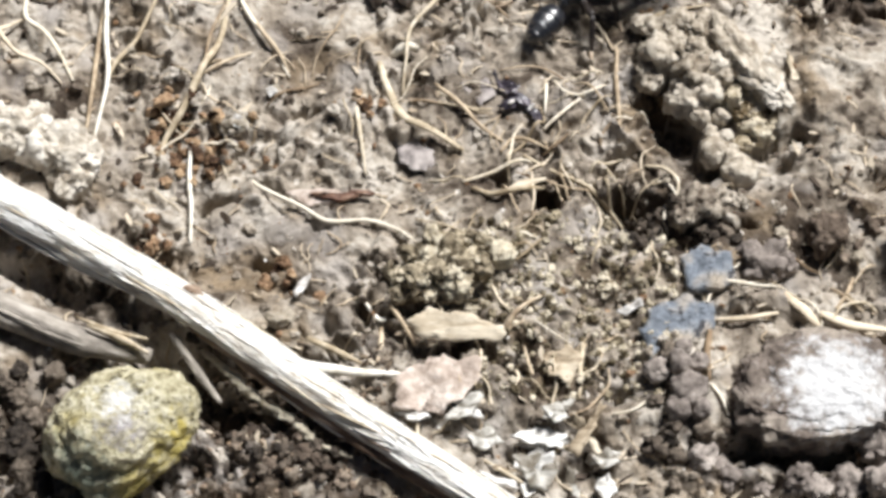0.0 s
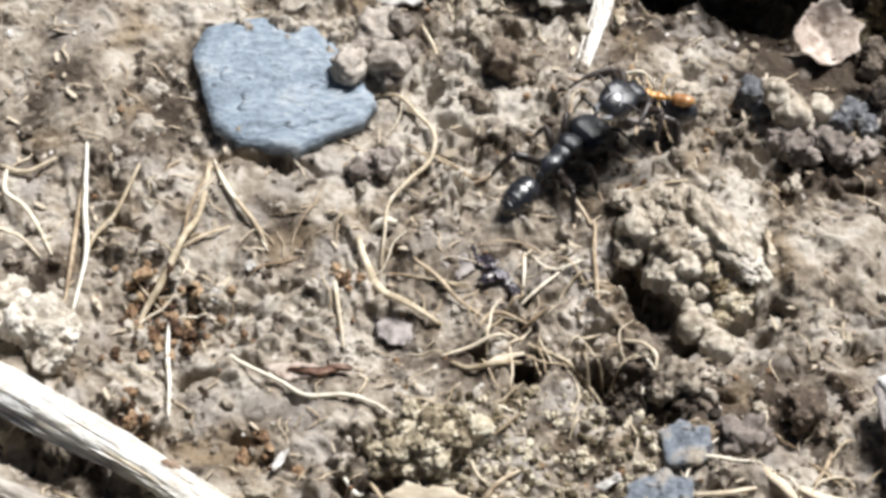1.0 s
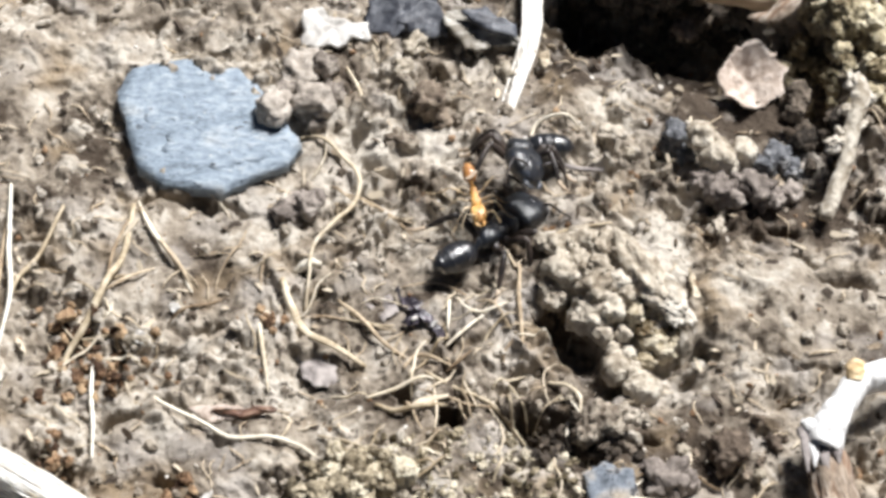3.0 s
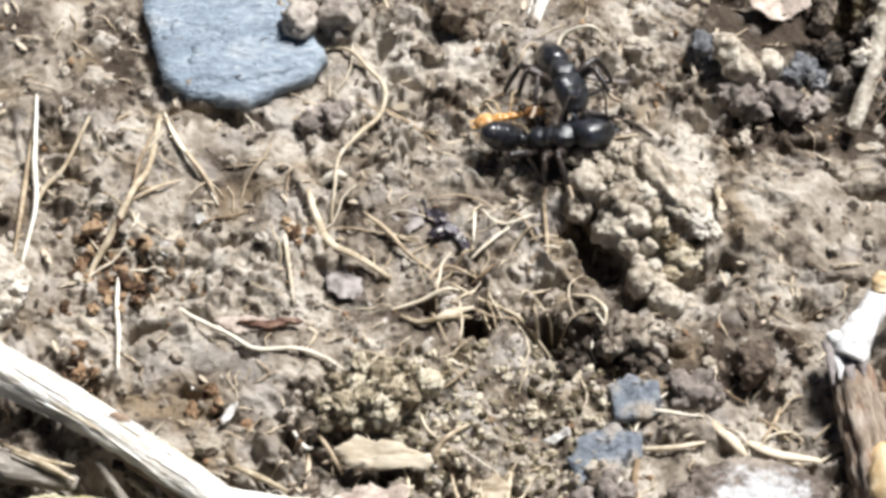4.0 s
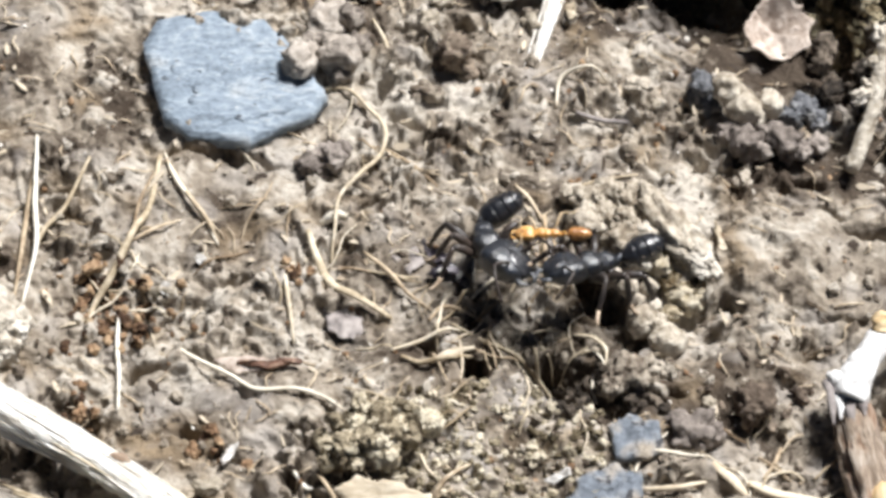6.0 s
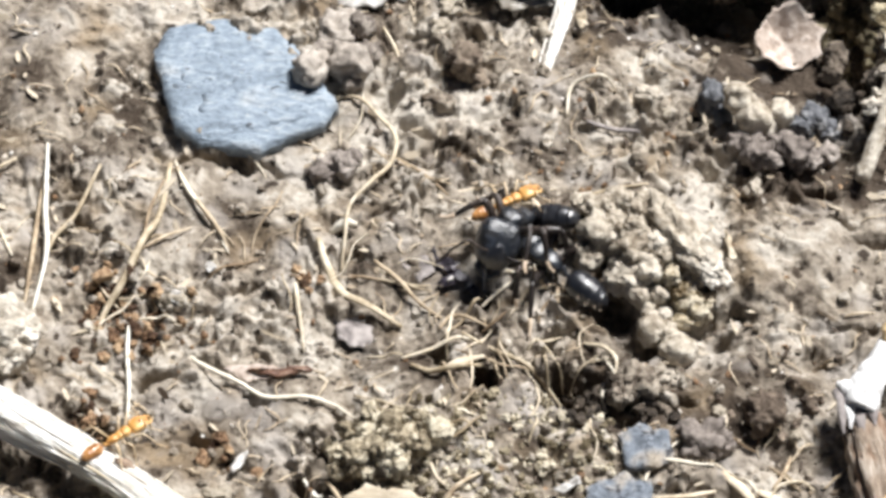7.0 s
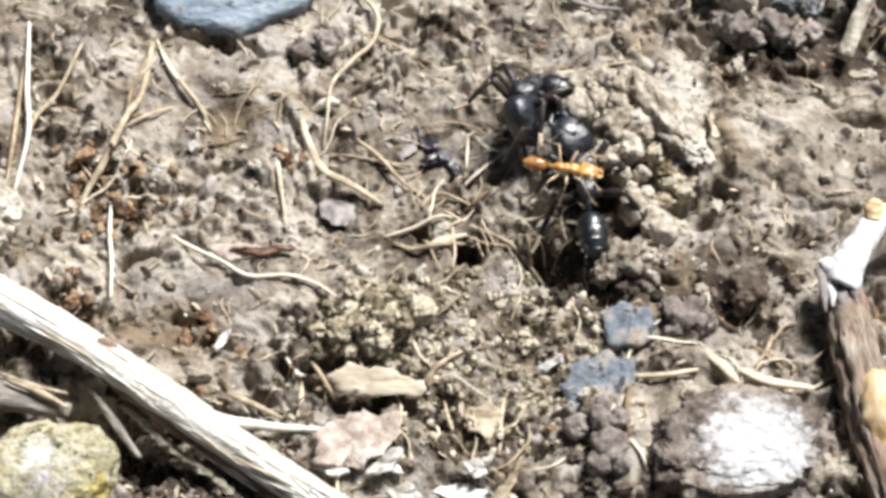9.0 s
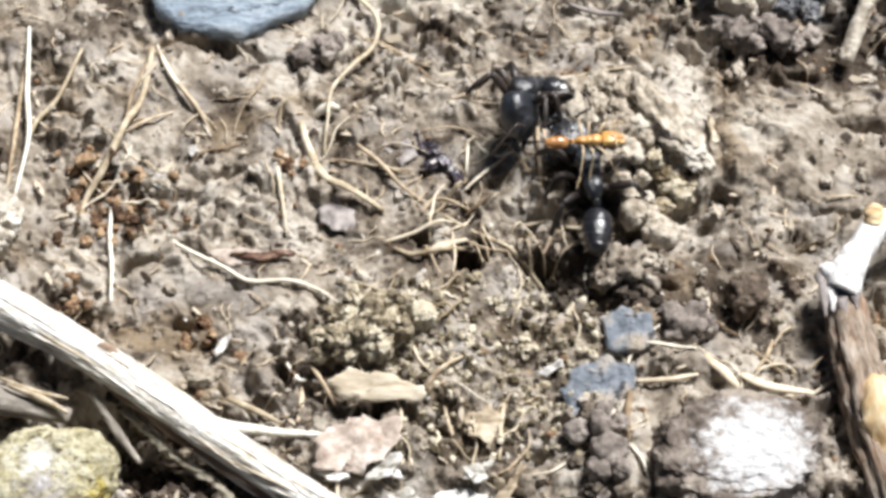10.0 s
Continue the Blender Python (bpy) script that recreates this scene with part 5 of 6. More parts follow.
root_on_soil("rootlet", [(3.60, -17.16), (3.44, -18.73), (3.33, -20.76)], 0.2, STRAW, "upright tan straw", 0.1)
root_on_soil("rootlet", [(-1.51, -11.55), (-1.32, -12.83), (-0.49, -12.99)], 0.1, STRAW, "fine looped rootlet on the mound", 0.3)
root_on_soil("rootlet", [(-0.50, -11.48), (0.58, -11.31), (1.20, -12.03)], 0.09, STRAW, "fine looped rootlet on the mound", 0.3)
root_on_soil("rootlet", [(10.45, -16.56), (10.19, -18.32), (10.27, -19.95)], 0.26, BROWN_ROOT, "tan root strip", 0.1)
root_on_soil("rootlet", [(10.35, -20.07), (10.92, -21.05), (11.20, -22.08)], 0.12, STRAW, "thin tan rootlet", 0.1)
root_on_soil("rootlet", [(-4.16, 16.63), (-3.47, 14.85), (-2.80, 12.78)], 0.14, STRAW, "thin pale straw", 0.2)
root_on_soil("rootlet", [(-3.25, 7.54), (-1.61, 6.13), (-0.31, 5.19)], 0.13, BROWN_ROOT, "thin tan rootlet half sunk", 0.0)
root_on_soil("rootlet", [(6.92, 3.86), (8.70, 4.71), (11.16, 5.33)], 0.15, STRAW, "thin tan straw over the ridge", 0.2)
root_on_soil("rootlet", [(6.54, 10.10), (6.90, 12.02), (8.54, 12.15), (9.53, 11.89)], 0.15, STRAW, "bent pale rootlet", 0.1)
root_on_soil("rootlet", [(7.67, 9.49), (9.13, 9.12), (10.77, 8.87)], 0.2, LILAC, "grey rootlet half sunk", 0.0)
root_on_soil("rootlet", [(-28.43, 6.77), (-26.91, 6.09), (-25.21, 7.18)], 0.2, STRAW, "tan straw", 0.2)
root_on_soil("rootlet", [(-16.11, 7.58), (-15.34, 4.89), (-13.97, 2.90), (-12.77, 0.68)], 0.15, STRAW, "thin pale rootlet", 0.2)
root_on_soil("rootlet", [(-1.82, -24.18), (-0.18, -25.47), (1.15, -26.37)], 0.14, STRAW, "thin tan straw", 0.2)
root_on_soil("rootlet", [(20.34, -16.30), (21.90, -15.35), (22.11, -17.30)], 0.17, STRAW, "thin tan root beside the brown stick", 0.2)
root_on_soil("rootlet", [(18.38, -12.84), (17.83, -14.58), (17.19, -15.53)], 0.15, BROWN_ROOT, "crossed brown rootlet", 0.1)

TANGLES = (  # corners of a patch in the plan, how many
    ((-2.83, -9.38), (7.00, 0.51), 30), ((-5.23, -15.19), (1.52, -10.48), 12), ((-21.03, -6.77), (-15.56, 4.47), 16), ((-6.26, -25.59), (5.75, -16.62), 20), ((9.71, -16.62), (20.04, -11.94), 14),
    ((-11.44, -1.36), (-1.30, 10.23), 12), ((3.96, -11.37), (9.68, -6.18), 10))
rnd = random.Random(313)
for (xa, ya), (xb, yb), count in TANGLES:
    for k in range(count):
        x, y = rnd.uniform(xa, xb), rnd.uniform(ya, yb)
        a, ln, bend = rnd.uniform(0, math.tau), rnd.uniform(1.2, 4.2), rnd.gauss(0, 0.4)
        pts = [(x, y, 0.05)]
        for i in range(4):
            x, y = x + math.cos(a) * ln / 4, y + math.sin(a) * ln / 4
            a += bend / 2 + rnd.gauss(0, 0.25)
            pts.append((x, y, rnd.uniform(0.0, 0.16)))
        strand("rootlet", pts, rnd.uniform(0.055, 0.12), rnd.choice((STRAW, STRAW, BROWN_ROOT)), "fine dry rootlet tangled on the soil", "root", arch=rnd.uniform(0.0, 0.15), seed=k,
               group="fine rootlets", sides=6)

rnd = random.Random(77)
bm = bmesh.new()
for k in range(420):                      # hair-fine litter
    x, y = rnd.uniform(-31, 30), rnd.uniform(-30, 26)
    a, ln = rnd.uniform(0, math.tau), rnd.uniform(0.6, 2.2)
    pts = [(x + math.cos(a) * ln * f + 0.15 * math.sin(7 * f + k), y + math.sin(a) * ln * f, 0) for f in (0, 0.35, 0.7, 1)]
    pts = [(px, py, height(px, py) + 0.07 + 0.12 * math.sin(math.pi * i / 3)) for i, (px, py, _) in enumerate(pts)]
    tube(bm, smooth_line(pts, 2), [0.03, rnd.uniform(0.04, 0.08), 0.03], sides=5)
tagged(part("root_hairs", bm, BROWN_ROOT), "fine brown root hairs strewn on soil", "litter", kind="stuff")


def scatter(name, count, mat, label, category, rmin, rmax, seed, power=3.0, level=2, area=(-33, 33, -33, 29)):
    rnd = random.Random(seed)
    verts, faces = [], []
    unit = bmesh.new()
    bmesh.ops.create_icosphere(unit, subdivisions=level, radius=1.0)
    unit.verts.ensure_lookup_table()
    uv = np.array([v.co[:] for v in unit.verts])
    uf = np.array([[v.index for v in f.verts] for f in unit.faces])
    unit.free()
    gen = np.random.default_rng(seed)
    for k in range(count):
        x, y = rnd.uniform(area[0], area[1]), rnd.uniform(area[2], area[3])
        if rnd.random() < 0.85 * calm_at(x, y):
            continue
        rad = rmin + (rmax - rmin) * rnd.random() ** power
        q, _ = np.linalg.qr(gen.normal(size=(3, 3)))
        w = uv * (1 + 0.22 * np.sin(uv @ q * 2.3 + gen.uniform(0, 6, 3)).sum(1, keepdims=True) * 0.6 + gen.normal(0, 0.19, (len(uv), 1)))
        w = (w * gen.uniform(0.65, 1.15, 3)) @ q * rad
        faces.append(uf + len(verts) * len(uv))
        verts.append((w + [x, y, height(x, y) + rad * rnd.uniform(-0.1, 0.4)]) * MM)
    me = bpy.data.meshes.new(name)
    me.from_pydata(np.concatenate(verts).tolist(), [], np.concatenate(faces).tolist())
    me.polygons.foreach_set("use_smooth", [False] * len(me.polygons))
    me.materials.append(mat)
    return tagged(new(name, me), label, category, kind="stuff")


def chips(name, count, mat, label, category, seed):
    """Flat slivers of plant litter strewn on the soil."""
    gen = np.random.default_rng(seed)
    verts, faces = [], []
    for k in range(count):
        x, y = gen.uniform(-32, 31), gen.uniform(-31, 27)
        while gen.random() < 0.9 * calm_at(x, y):
            x, y = gen.uniform(-32, 31), gen.uniform(-31, 27)
        ln, wd, th = gen.uniform(0.15, 0.65) * (1.6 if k % 9 == 0 else 1), gen.uniform(0.06, 0.2), 0.05
        a, tilt, roll = gen.uniform(0, math.tau), gen.normal(0, 0.3), gen.normal(0, 0.4)
        ring = [(-1, -.3), (-.5, -1), (.45, -.8), (1, .1), (.4, .9), (-.6, .7)]
        ring = [(u * ln * gen.uniform(.8, 1.15), v * wd * gen.uniform(.7, 1.2)) for u, v in ring]
        z0 = height(x, y) + 0.09
        n = 12 * k
        for up in (th, -th):
            for u, v in ring:
                verts.append(((x + u * math.cos(a) - v * math.sin(a)) * MM, (y + u * math.sin(a) + v * math.cos(a)) * MM, (z0 + up / 2 + u * tilt + v * roll) * MM))
        faces += [[n + i for i in range(6)], [n + 11 - i for i in range(6)]] + [[n + i, n + 6 + i, n + 6 + (i + 1) % 6, n + (i + 1) % 6] for i in range(6)]
    me = bpy.data.meshes.new(name)
    me.from_pydata(verts, [], faces)
    me.materials.append(mat)
    return tagged(new(name, me), label, category, kind="stuff")


chips("plant_chaff", 800, CHAFF, "flat brown and pale plant chaff strewn on soil", "litter", 12)
scatter("soil_crumbs", 2900, CRUMB, "loose brown soil crumbs", "soil crumbs", 0.08, 0.46, 3, 3.0)
(west, south), (east, north) = (-2.44, -20.82), (8.68, -9.38)
scatter("olive_crumbs", 900, GRAIN, "fine olive-tan crumbs strewn below the hole", "soil crumbs", 0.07, 0.3, 6, 2.2, 2, (west, east, south, north))
(west, south), (east, north) = (-18.08, -26.26), (-7.02, -17.32)
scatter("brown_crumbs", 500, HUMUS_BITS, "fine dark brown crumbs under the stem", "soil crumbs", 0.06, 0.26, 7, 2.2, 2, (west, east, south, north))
scatter("sand_grains", 700, GRIT, "scattered pale sand grains", "sand", 0.05, 0.2, 4, 3.0, 1)
scatter("humus_bits", 550, HUMUS, "scattered dark humus bits", "humus", 0.08, 0.3, 5, 2.5, 1)


# ---------------------------------------------------------------- leaves and litter
make_flake("curled_leaf", [(-5.86, -16.57), (-4.60, -15.96), (-2.46, -16.32), (-0.64, -16.92), (-0.79, -17.73), (-3.36, -17.62), (-5.33, -17.38)], 0.12, LEAF,
           "curled tan dead leaf piece over a dark gap", "dead leaf", lift=0.85, bulge=lambda x, y: 0.3 * y + 0.02 * x * x + 0.08 * math.sin(2.4 * x + y), rough=0.12, seed=21, ragged=0.11)
make_flake("pink_leaf", [(-6.66, -20.01), (-5.77, -18.96), (-3.66, -18.26), (-1.85, -18.79), (-2.14, -20.36), (-3.63, -21.56), (-5.12, -21.91), (-6.33, -21.39)], 0.09, LEAF_PINK,
           "pinkish-brown rotting leaf piece", "dead leaf", lift=0.0, rough=0.25, seed=22, ragged=0.24, rings=9, bulge=lambda x, y: 0.10 * math.sin(2.3 * x + 1.1 * y) + 0.08 * math.sin(3.1 * y - x))
make_flake("red_leaf", [(-12.85, -7.22), (-11.45, -6.96), (-9.72, -7.33), (-9.70, -7.85), (-11.41, -8.08)], 0.18, LEAF_PINK, "pink-tan leaf fold", "dead leaf", lift=0.0, rough=0.15, seed=23)
make_flake("red_leaf", [(-11.43, -7.56), (-9.72, -7.36), (-7.84, -7.36), (-7.90, -7.62), (-9.70, -7.88)], 0.2, LEAF_RED, "narrow dark red-brown leaf sliver", "dead leaf", lift=0.15,
           rough=0.12, seed=24)
make_flake("tan_leaf", [(17.61, 15.72), (18.11, 16.81), (18.66, 17.60), (20.12, 17.57), (21.61, 16.61), (21.53, 14.66), (20.59, 14.00), (19.43, 13.40), (18.13, 14.26)], 0.14, LEAF_PINK,
           "cupped pale pinkish-tan dead leaf at the edge of a hollow", "dead leaf", lift=0.35, bulge=lambda x, y: 0.20 * x * x + 0.26 * y * y - 0.25 * math.exp(-3 * (x + 0.3 * y) ** 2) + 0.12 * math.sin(1.9 * x + y), rough=0.3, seed=25, rings=9, ragged=0.16,
           tilt=(14, 4))
shreds = itertools.count()


def leaf_scrap(o, mat, label, lift):
    make_flake("leaf_shred" if "leaf" in label else "husk", o, 0.09, mat, label, "leaf litter", lift=lift + (0.3 if mat is LEAF_SILVER else 0.1), rough=0.3, seed=40 + next(shreds), ragged=0.16, bulge=lambda x, y: 0.12 * x * y + 0.12 * math.sin(2.5 * x - y))


leaf_scrap([(-0.33, -22.82), (1.16, -22.31), (2.65, -22.82), (2.35, -23.67), (0.86, -23.23)], LEAF_SILVER, "silvery torn leaf shred", 0.4)
leaf_scrap([(-0.18, -24.35), (1.16, -24.18), (2.19, -25.19), (1.59, -26.53), (0.71, -26.36)], LEAF_SILVER, "silvery torn leaf shred", 0.3)
leaf_scrap([(1.32, -21.56), (2.22, -21.22), (2.81, -22.25), (2.06, -22.59)], LEAF_SILVER, "small silvery leaf shred", 0.1)
leaf_scrap([(-3.77, -21.91), (-2.44, -20.63), (-1.68, -20.87), (-2.43, -22.01), (-3.32, -22.42)], LEAF_SILVER, "pale torn leaf edge", 0.2)
leaf_scrap([(-6.47, -21.68), (-5.57, -21.44), (-4.52, -22.02), (-5.26, -22.36)], LEAF_SILVER, "pale torn leaf edge", 0.3)
leaf_scrap([(2.64, -24.18), (3.85, -22.31), (4.46, -21.28), (4.70, -21.79), (3.84, -23.50), (3.23, -24.68)], LEAF, "folded grey-tan leaf strip", 0.4)
leaf_scrap([(3.98, -24.29), (4.88, -23.78), (5.46, -24.63), (4.56, -25.13)], LEAF_SILVER, "small silvery leaf shred", 0.2)
leaf_scrap([(4.11, -25.81), (4.86, -25.30), (5.28, -26.48), (4.53, -27.14)], LEAF_SILVER, "small silvery leaf shred", 0.2)
leaf_scrap([(-2.72, -22.71), (-1.53, -22.19), (-0.93, -23.39), (-1.82, -23.90)], LEAF_SILVER, "cream leaf shred", 0.1)
leaf_scrap([(-6.68, -3.30), (-5.58, -2.92), (-4.45, -4.07), (-4.50, -5.47), (-5.85, -5.70), (-6.59, -4.64)], LILAC, "lilac-grey flat leaf scrap", -0.7)
leaf_scrap([(-3.07, -0.02), (-1.63, 0.18), (-0.99, -0.99), (-1.94, -1.76)], LILAC, "grey leaf scrap", -0.2)
leaf_scrap([(-12.13, -14.07), (-11.71, -12.98), (-11.22, -12.91), (-11.44, -13.71), (-11.97, -14.35)], ASH, "tiny white husk", 0.3)
leaf_scrap([(1.48, -18.32), (2.70, -17.45), (3.59, -18.67), (2.82, -20.07), (1.77, -19.72)], LEAF, "yellowish leaf scrap", 0.0)
leaf_scrap([(-16.14, -2.72), (-15.75, -2.11), (-15.20, -2.49), (-15.42, -3.18)], ASH, "tiny white husk", 0.3)
leaf_scrap([(-14.08, -0.40), (-13.61, -0.09), (-13.37, -0.64), (-13.80, -0.87)], ASH, "tiny white husk", 0.3)
leaf_scrap([(5.47, -15.09), (6.70, -14.48), (6.94, -14.95), (5.92, -15.38)], ASH, "tiny pale husk", 0.1)
leaf_scrap([(7.20, 17.41), (7.78, 17.71), (7.86, 16.64), (7.41, 16.13)], LEAF, "small tan scale", 0.2)
leaf_scrap([(15.22, -0.83), (15.12, 0.73), (15.52, 0.34), (15.83, -1.41), (15.50, -1.60)], LEAF, "pale thorn-like scale", 0.3)


for k, ((x, y), turn, ln, wd) in enumerate((  # narrow curled shreds: middle, turn in degrees, length and width in millimetres
        ((1.40, -22.89), 8, 3.0, .55), ((0.71, -23.77), 25, 2.2, .6), ((-1.17, -22.93), -60, 2.6, .4), ((2.21, -21.67), 30, 2.0, .6), ((-2.67, -21.32), -35, 2.4, .5),
        ((4.72, -24.29), 12, 1.7, .7), ((4.76, -26.01), 30, 1.5, .7), ((1.09, -25.53), 58, 3.0, .9), ((-0.33, -25.07), -20, 2.0, .4), ((2.98, -25.87), -75, 2.2, .45),
        ((3.84, -22.88), -58, 3.2, .5), ((-0.92, -25.75), -30, 2.4, .35))):
    c, s = math.cos(radians(turn)), math.sin(radians(turn))
    ring = [(u * ln / 2, v * wd / 2) for u, v in ((-1, -.3), (-.5, -1), (.1, -.7), (.6, -1), (1, .1), (.55, .9), (0, .6), (-.6, 1))]
    make_flake("leaf_shred", [(x + c * u - s * v, y + s * u + c * v) for u, v in ring], 0.07, LEAF_SILVER if k not in (6, 8, 10) else LEAF, "narrow curled silvery leaf shred" if k not in (6, 8, 10)
               else "narrow curled tan leaf shred", "leaf litter", lift=0.25, rough=0.2, seed=70 + k, ragged=0.1, tilt=(20 * math.sin(k * 2.1), 8 * math.cos(k * 1.7)),
               bulge=lambda u, v: 0.1 * math.sin(2.2 * u) + 0.35 * v * v)


def make_insect_remains():
    root = base("insect_remains", *(0.12, -0.85))
    tagged(root, "broken dark purple insect shell pieces with white bits", "dead insect")
    inv = root.matrix_basis.inverted()
    for k, (p, s, mat, turn) in enumerate((((-0.42, -0.62), (0.65, 0.42, 0.35), PURPLE, -50), ((0.22, -1.32), (0.7, 0.4, 0.3), PURPLE, -40), ((-0.35, -1.71), (0.6, 0.4, 0.25), PURPLE, 10),
                                           ((1.07, -2.10), (0.5, 0.35, 0.3), PURPLE, -60), ((0.35, -1.29), (0.3, 0.16, 0.12), ASH, -60), ((0.85, -1.92), (0.26, 0.16, 0.12), ASH, 30),
                                           ((0.03, -0.83), (0.22, 0.14, 0.1), ASH, 0), ((-0.99, -0.03), (0.6, 0.14, 0.15), PURPLE, -75), ((-0.19, -1.79), (0.2, 0.1, 0.1), ASH, 40), ((1.23, -2.41), (0.3, 0.4, 0.2), PURPLE, 0))):
        bm = bmesh.new()
        c, q = math.cos(radians(turn)), math.sin(radians(turn))
        ring = [(s[0] * 1.2 * u, s[1] * 1.3 * v) for u, v in ((-1, 0), (-.5, -.9), (.3, -.6), (1, -.2), (.6, .7), (-.2, .5))]
        flake(bm, [(c * u - q * v, q * u + c * v) for u, v in ring], 0.1, lambda x, y: 0.3 * math.sin(2 * x + k) + 0.3 * x * y, 0.25, 4, k, 0.6, 0.3)
        lp = inv @ Vector((p[0] * MM, p[1] * MM, (height(*p) + 0.35 + (0.25 if mat is ASH else 0)) * MM))
        part("shell_piece", bm, mat, root, where=Matrix.Translation(lp))


make_insect_remains()


# ---------------------------------------------------------------- ants
def loft(bm, profile, sides=20, square=2.0):
    """A body along x from rings (x, half width, half height, z of the middle)."""
    rings = []
    for x, w, h, z in profile:
        ring = []
        for s in range(sides):
            a = 2 * math.pi * s / sides
            c, q = math.cos(a), math.sin(a)
            ring.append(bm.verts.new((x, w * math.copysign(abs(c) ** (2 / square), c), z + h * math.copysign(abs(q) ** (2 / square), q))))
        rings.append(ring)
    for a, b in zip(rings, rings[1:]):
        for s in range(sides):
            bm.faces.new((a[s], a[(s + 1) % sides], b[(s + 1) % sides], b[s]))
    bm.faces.new(rings[0][::-1])
    bm.faces.new(rings[-1])
    span = max(abs(profile[0][0] - profile[-1][0]), 0.1)
    for v in bm.verts:                    # dents and unevenness
        p = v.co * (5 / span)
        v.co *= 1 + 0.035 * noise.noise(p) + 0.02 * noise.noise(p * 2.3)


def ovoid(x0, x1, w, h, z=0.0, n=14, back=0.5, grooves=()):
    """Rings of an egg from x0 to x1, widest at the share back; grooves: shares where a plate ends in a step."""
    out = []
    shares = sorted([i / n for i in range(n + 1)] + [g + d for g in grooves for d in (-0.012, 0.012)])
    for f in shares:
        t = f ** (math.log(0.5) / math.log(back))
        r = max(0.03, math.sqrt(max(0.0, 1 - (2 * t - 1) ** 2)))
        for g in grooves:
            if abs(f - g) < 0.02:
                r *= 0.95 if f > g else 1.02
        out.append((x0 + (x1 - x0) * f, w * r, h * r, z))
    return out


def make_ant(name, label, k, body, gloss, limb, foot, slim=1.0, leg_reach=1.0, stout=1.0, big=1.0):
    """k: size against a worker nine millimetres long. Returns the thing and its moving parts."""
    root = new(name)
    root.empty_display_size = 0.001
    tagged(root, label, "ant", "black ants" if name == "black_ant" else "orange ants")
    moving = {}
    # trunk: pronotum, then mesonotum and propodeum
    bm = bmesh.new()
    loft(bm, [(x * k, w * slim * k, h * slim * k, z * k) for x, w, h, z in (
        (1.90, 0.22, 0.2, -0.10), (1.80, 0.42, 0.36, -0.07), (1.62, 0.66, 0.52, -0.02), (1.3, 0.84, 0.66, 0.05), (0.95, 0.86, 0.70, 0.09), (0.65, 0.78, 0.66, 0.09),
        (0.5, 0.68, 0.58, 0.07), (0.43, 0.5, 0.42, 0.04))], 32, 3.0)
    part("pronotum", bm, body, root)
    bm = bmesh.new()
    loft(bm, [(x * k, w * slim * k, h * slim * k, z * k) for x, w, h, z in (
        (0.8, 0.5, 0.42, 0.0), (0.5, 0.66, 0.53, 0.03), (0.25, 0.70, 0.57, 0.06), (-0.05, 0.66, 0.55, 0.04), (-0.22, 0.6, 0.50, -0.01), (-0.3, 0.6, 0.50, -0.01), (-0.42, 0.63, 0.55, 0.02),
        (-0.8, 0.64, 0.60, 0.04), (-1.2, 0.57, 0.55, 0.0), (-1.5, 0.4, 0.4, -0.1), (-1.68, 0.22, 0.24, -0.2))], 32, 2.8)
    part("trunk", bm, body, root)
    bm = bmesh.new()
    loft(bm, [(-1.60 * k, 0.16 * k, 0.14 * k, -0.22 * k), (-1.82 * k, 0.2 * k, 0.24 * k, -0.15 * k), (-2.0 * k, 0.26 * k, 0.5 * k, 0.06 * k), (-2.12 * k, 0.25 * k, 0.46 * k, 0.04 * k),
              (-2.28 * k, 0.16 * k, 0.16 * k, -0.15 * k), (-2.4 * k, 0.12 * k, 0.12 * k, -0.18 * k)], 14)
    part("waist", bm, body, root)
    # head: a flat, square-cornered capsule
    bm = bmesh.new()
    loft(bm, [(x * k * big, w * k * big * (0.4 + 0.6 * slim), h * k * big * (0.4 + 0.6 * slim), z * k) for x, w, h, z in (
        (-0.06, 0.3, 0.2, 0.0), (0.0, 0.72, 0.40, 0.0), (0.10, 0.92, 0.52, 0.02), (0.30, 1.05, 0.63, 0.03), (0.7, 1.12, 0.70, 0.04), (1.2, 1.12, 0.69, 0.03), (1.65, 1.04, 0.62, -0.01),
        (1.98, 0.9, 0.5, -0.06), (2.2, 0.76, 0.4, -0.10), (2.34, 0.58, 0.28, -0.13), (2.42, 0.34, 0.15, -0.15))], 36, 3.2)
    head = part("head", bm, body, root, where=pose(1.78 * k * MM, 0, 0))
    bm = bmesh.new()
    loft(bm, [(x * k * big, w * k * big * (0.4 + 0.6 * slim), h * k * big, z * k * big) for x, w, h, z in (
        (1.2, 0.12, 0.04, 0.68), (1.4, 0.3, 0.1, 0.6), (1.75, 0.42, 0.14, 0.48), (2.1, 0.46, 0.14, 0.3), (2.4, 0.34, 0.1, 0.08), (2.5, 0.2, 0.05, 0.0))], 16, 2.6)
    part("face_plate", bm, gloss, head)
    trunk_size, k = k, k * big
    for s in (-1, 1):
        bm = bmesh.new()
        tube(bm, smooth_line([(2.2 * k, 0.46 * s * k, -0.16 * k), (2.55 * k, 0.54 * s * k, -0.2 * k), (2.82 * k, 0.3 * s * k, -0.22 * k), (2.9 * k, 0.04 * s * k, -0.22 * k)], 4),
             [0.17 * k, 0.2 * k, 0.12 * k, 0.04 * k], sides=9, flat=0.6)
        part("mandible", bm, body, head)
        bm = bmesh.new()
        loft(bm, [(x * k, w * k, h * k, z * k) for x, w, h, z in ovoid(-0.2, 0.2, 0.1, 0.15, n=6)], 10)
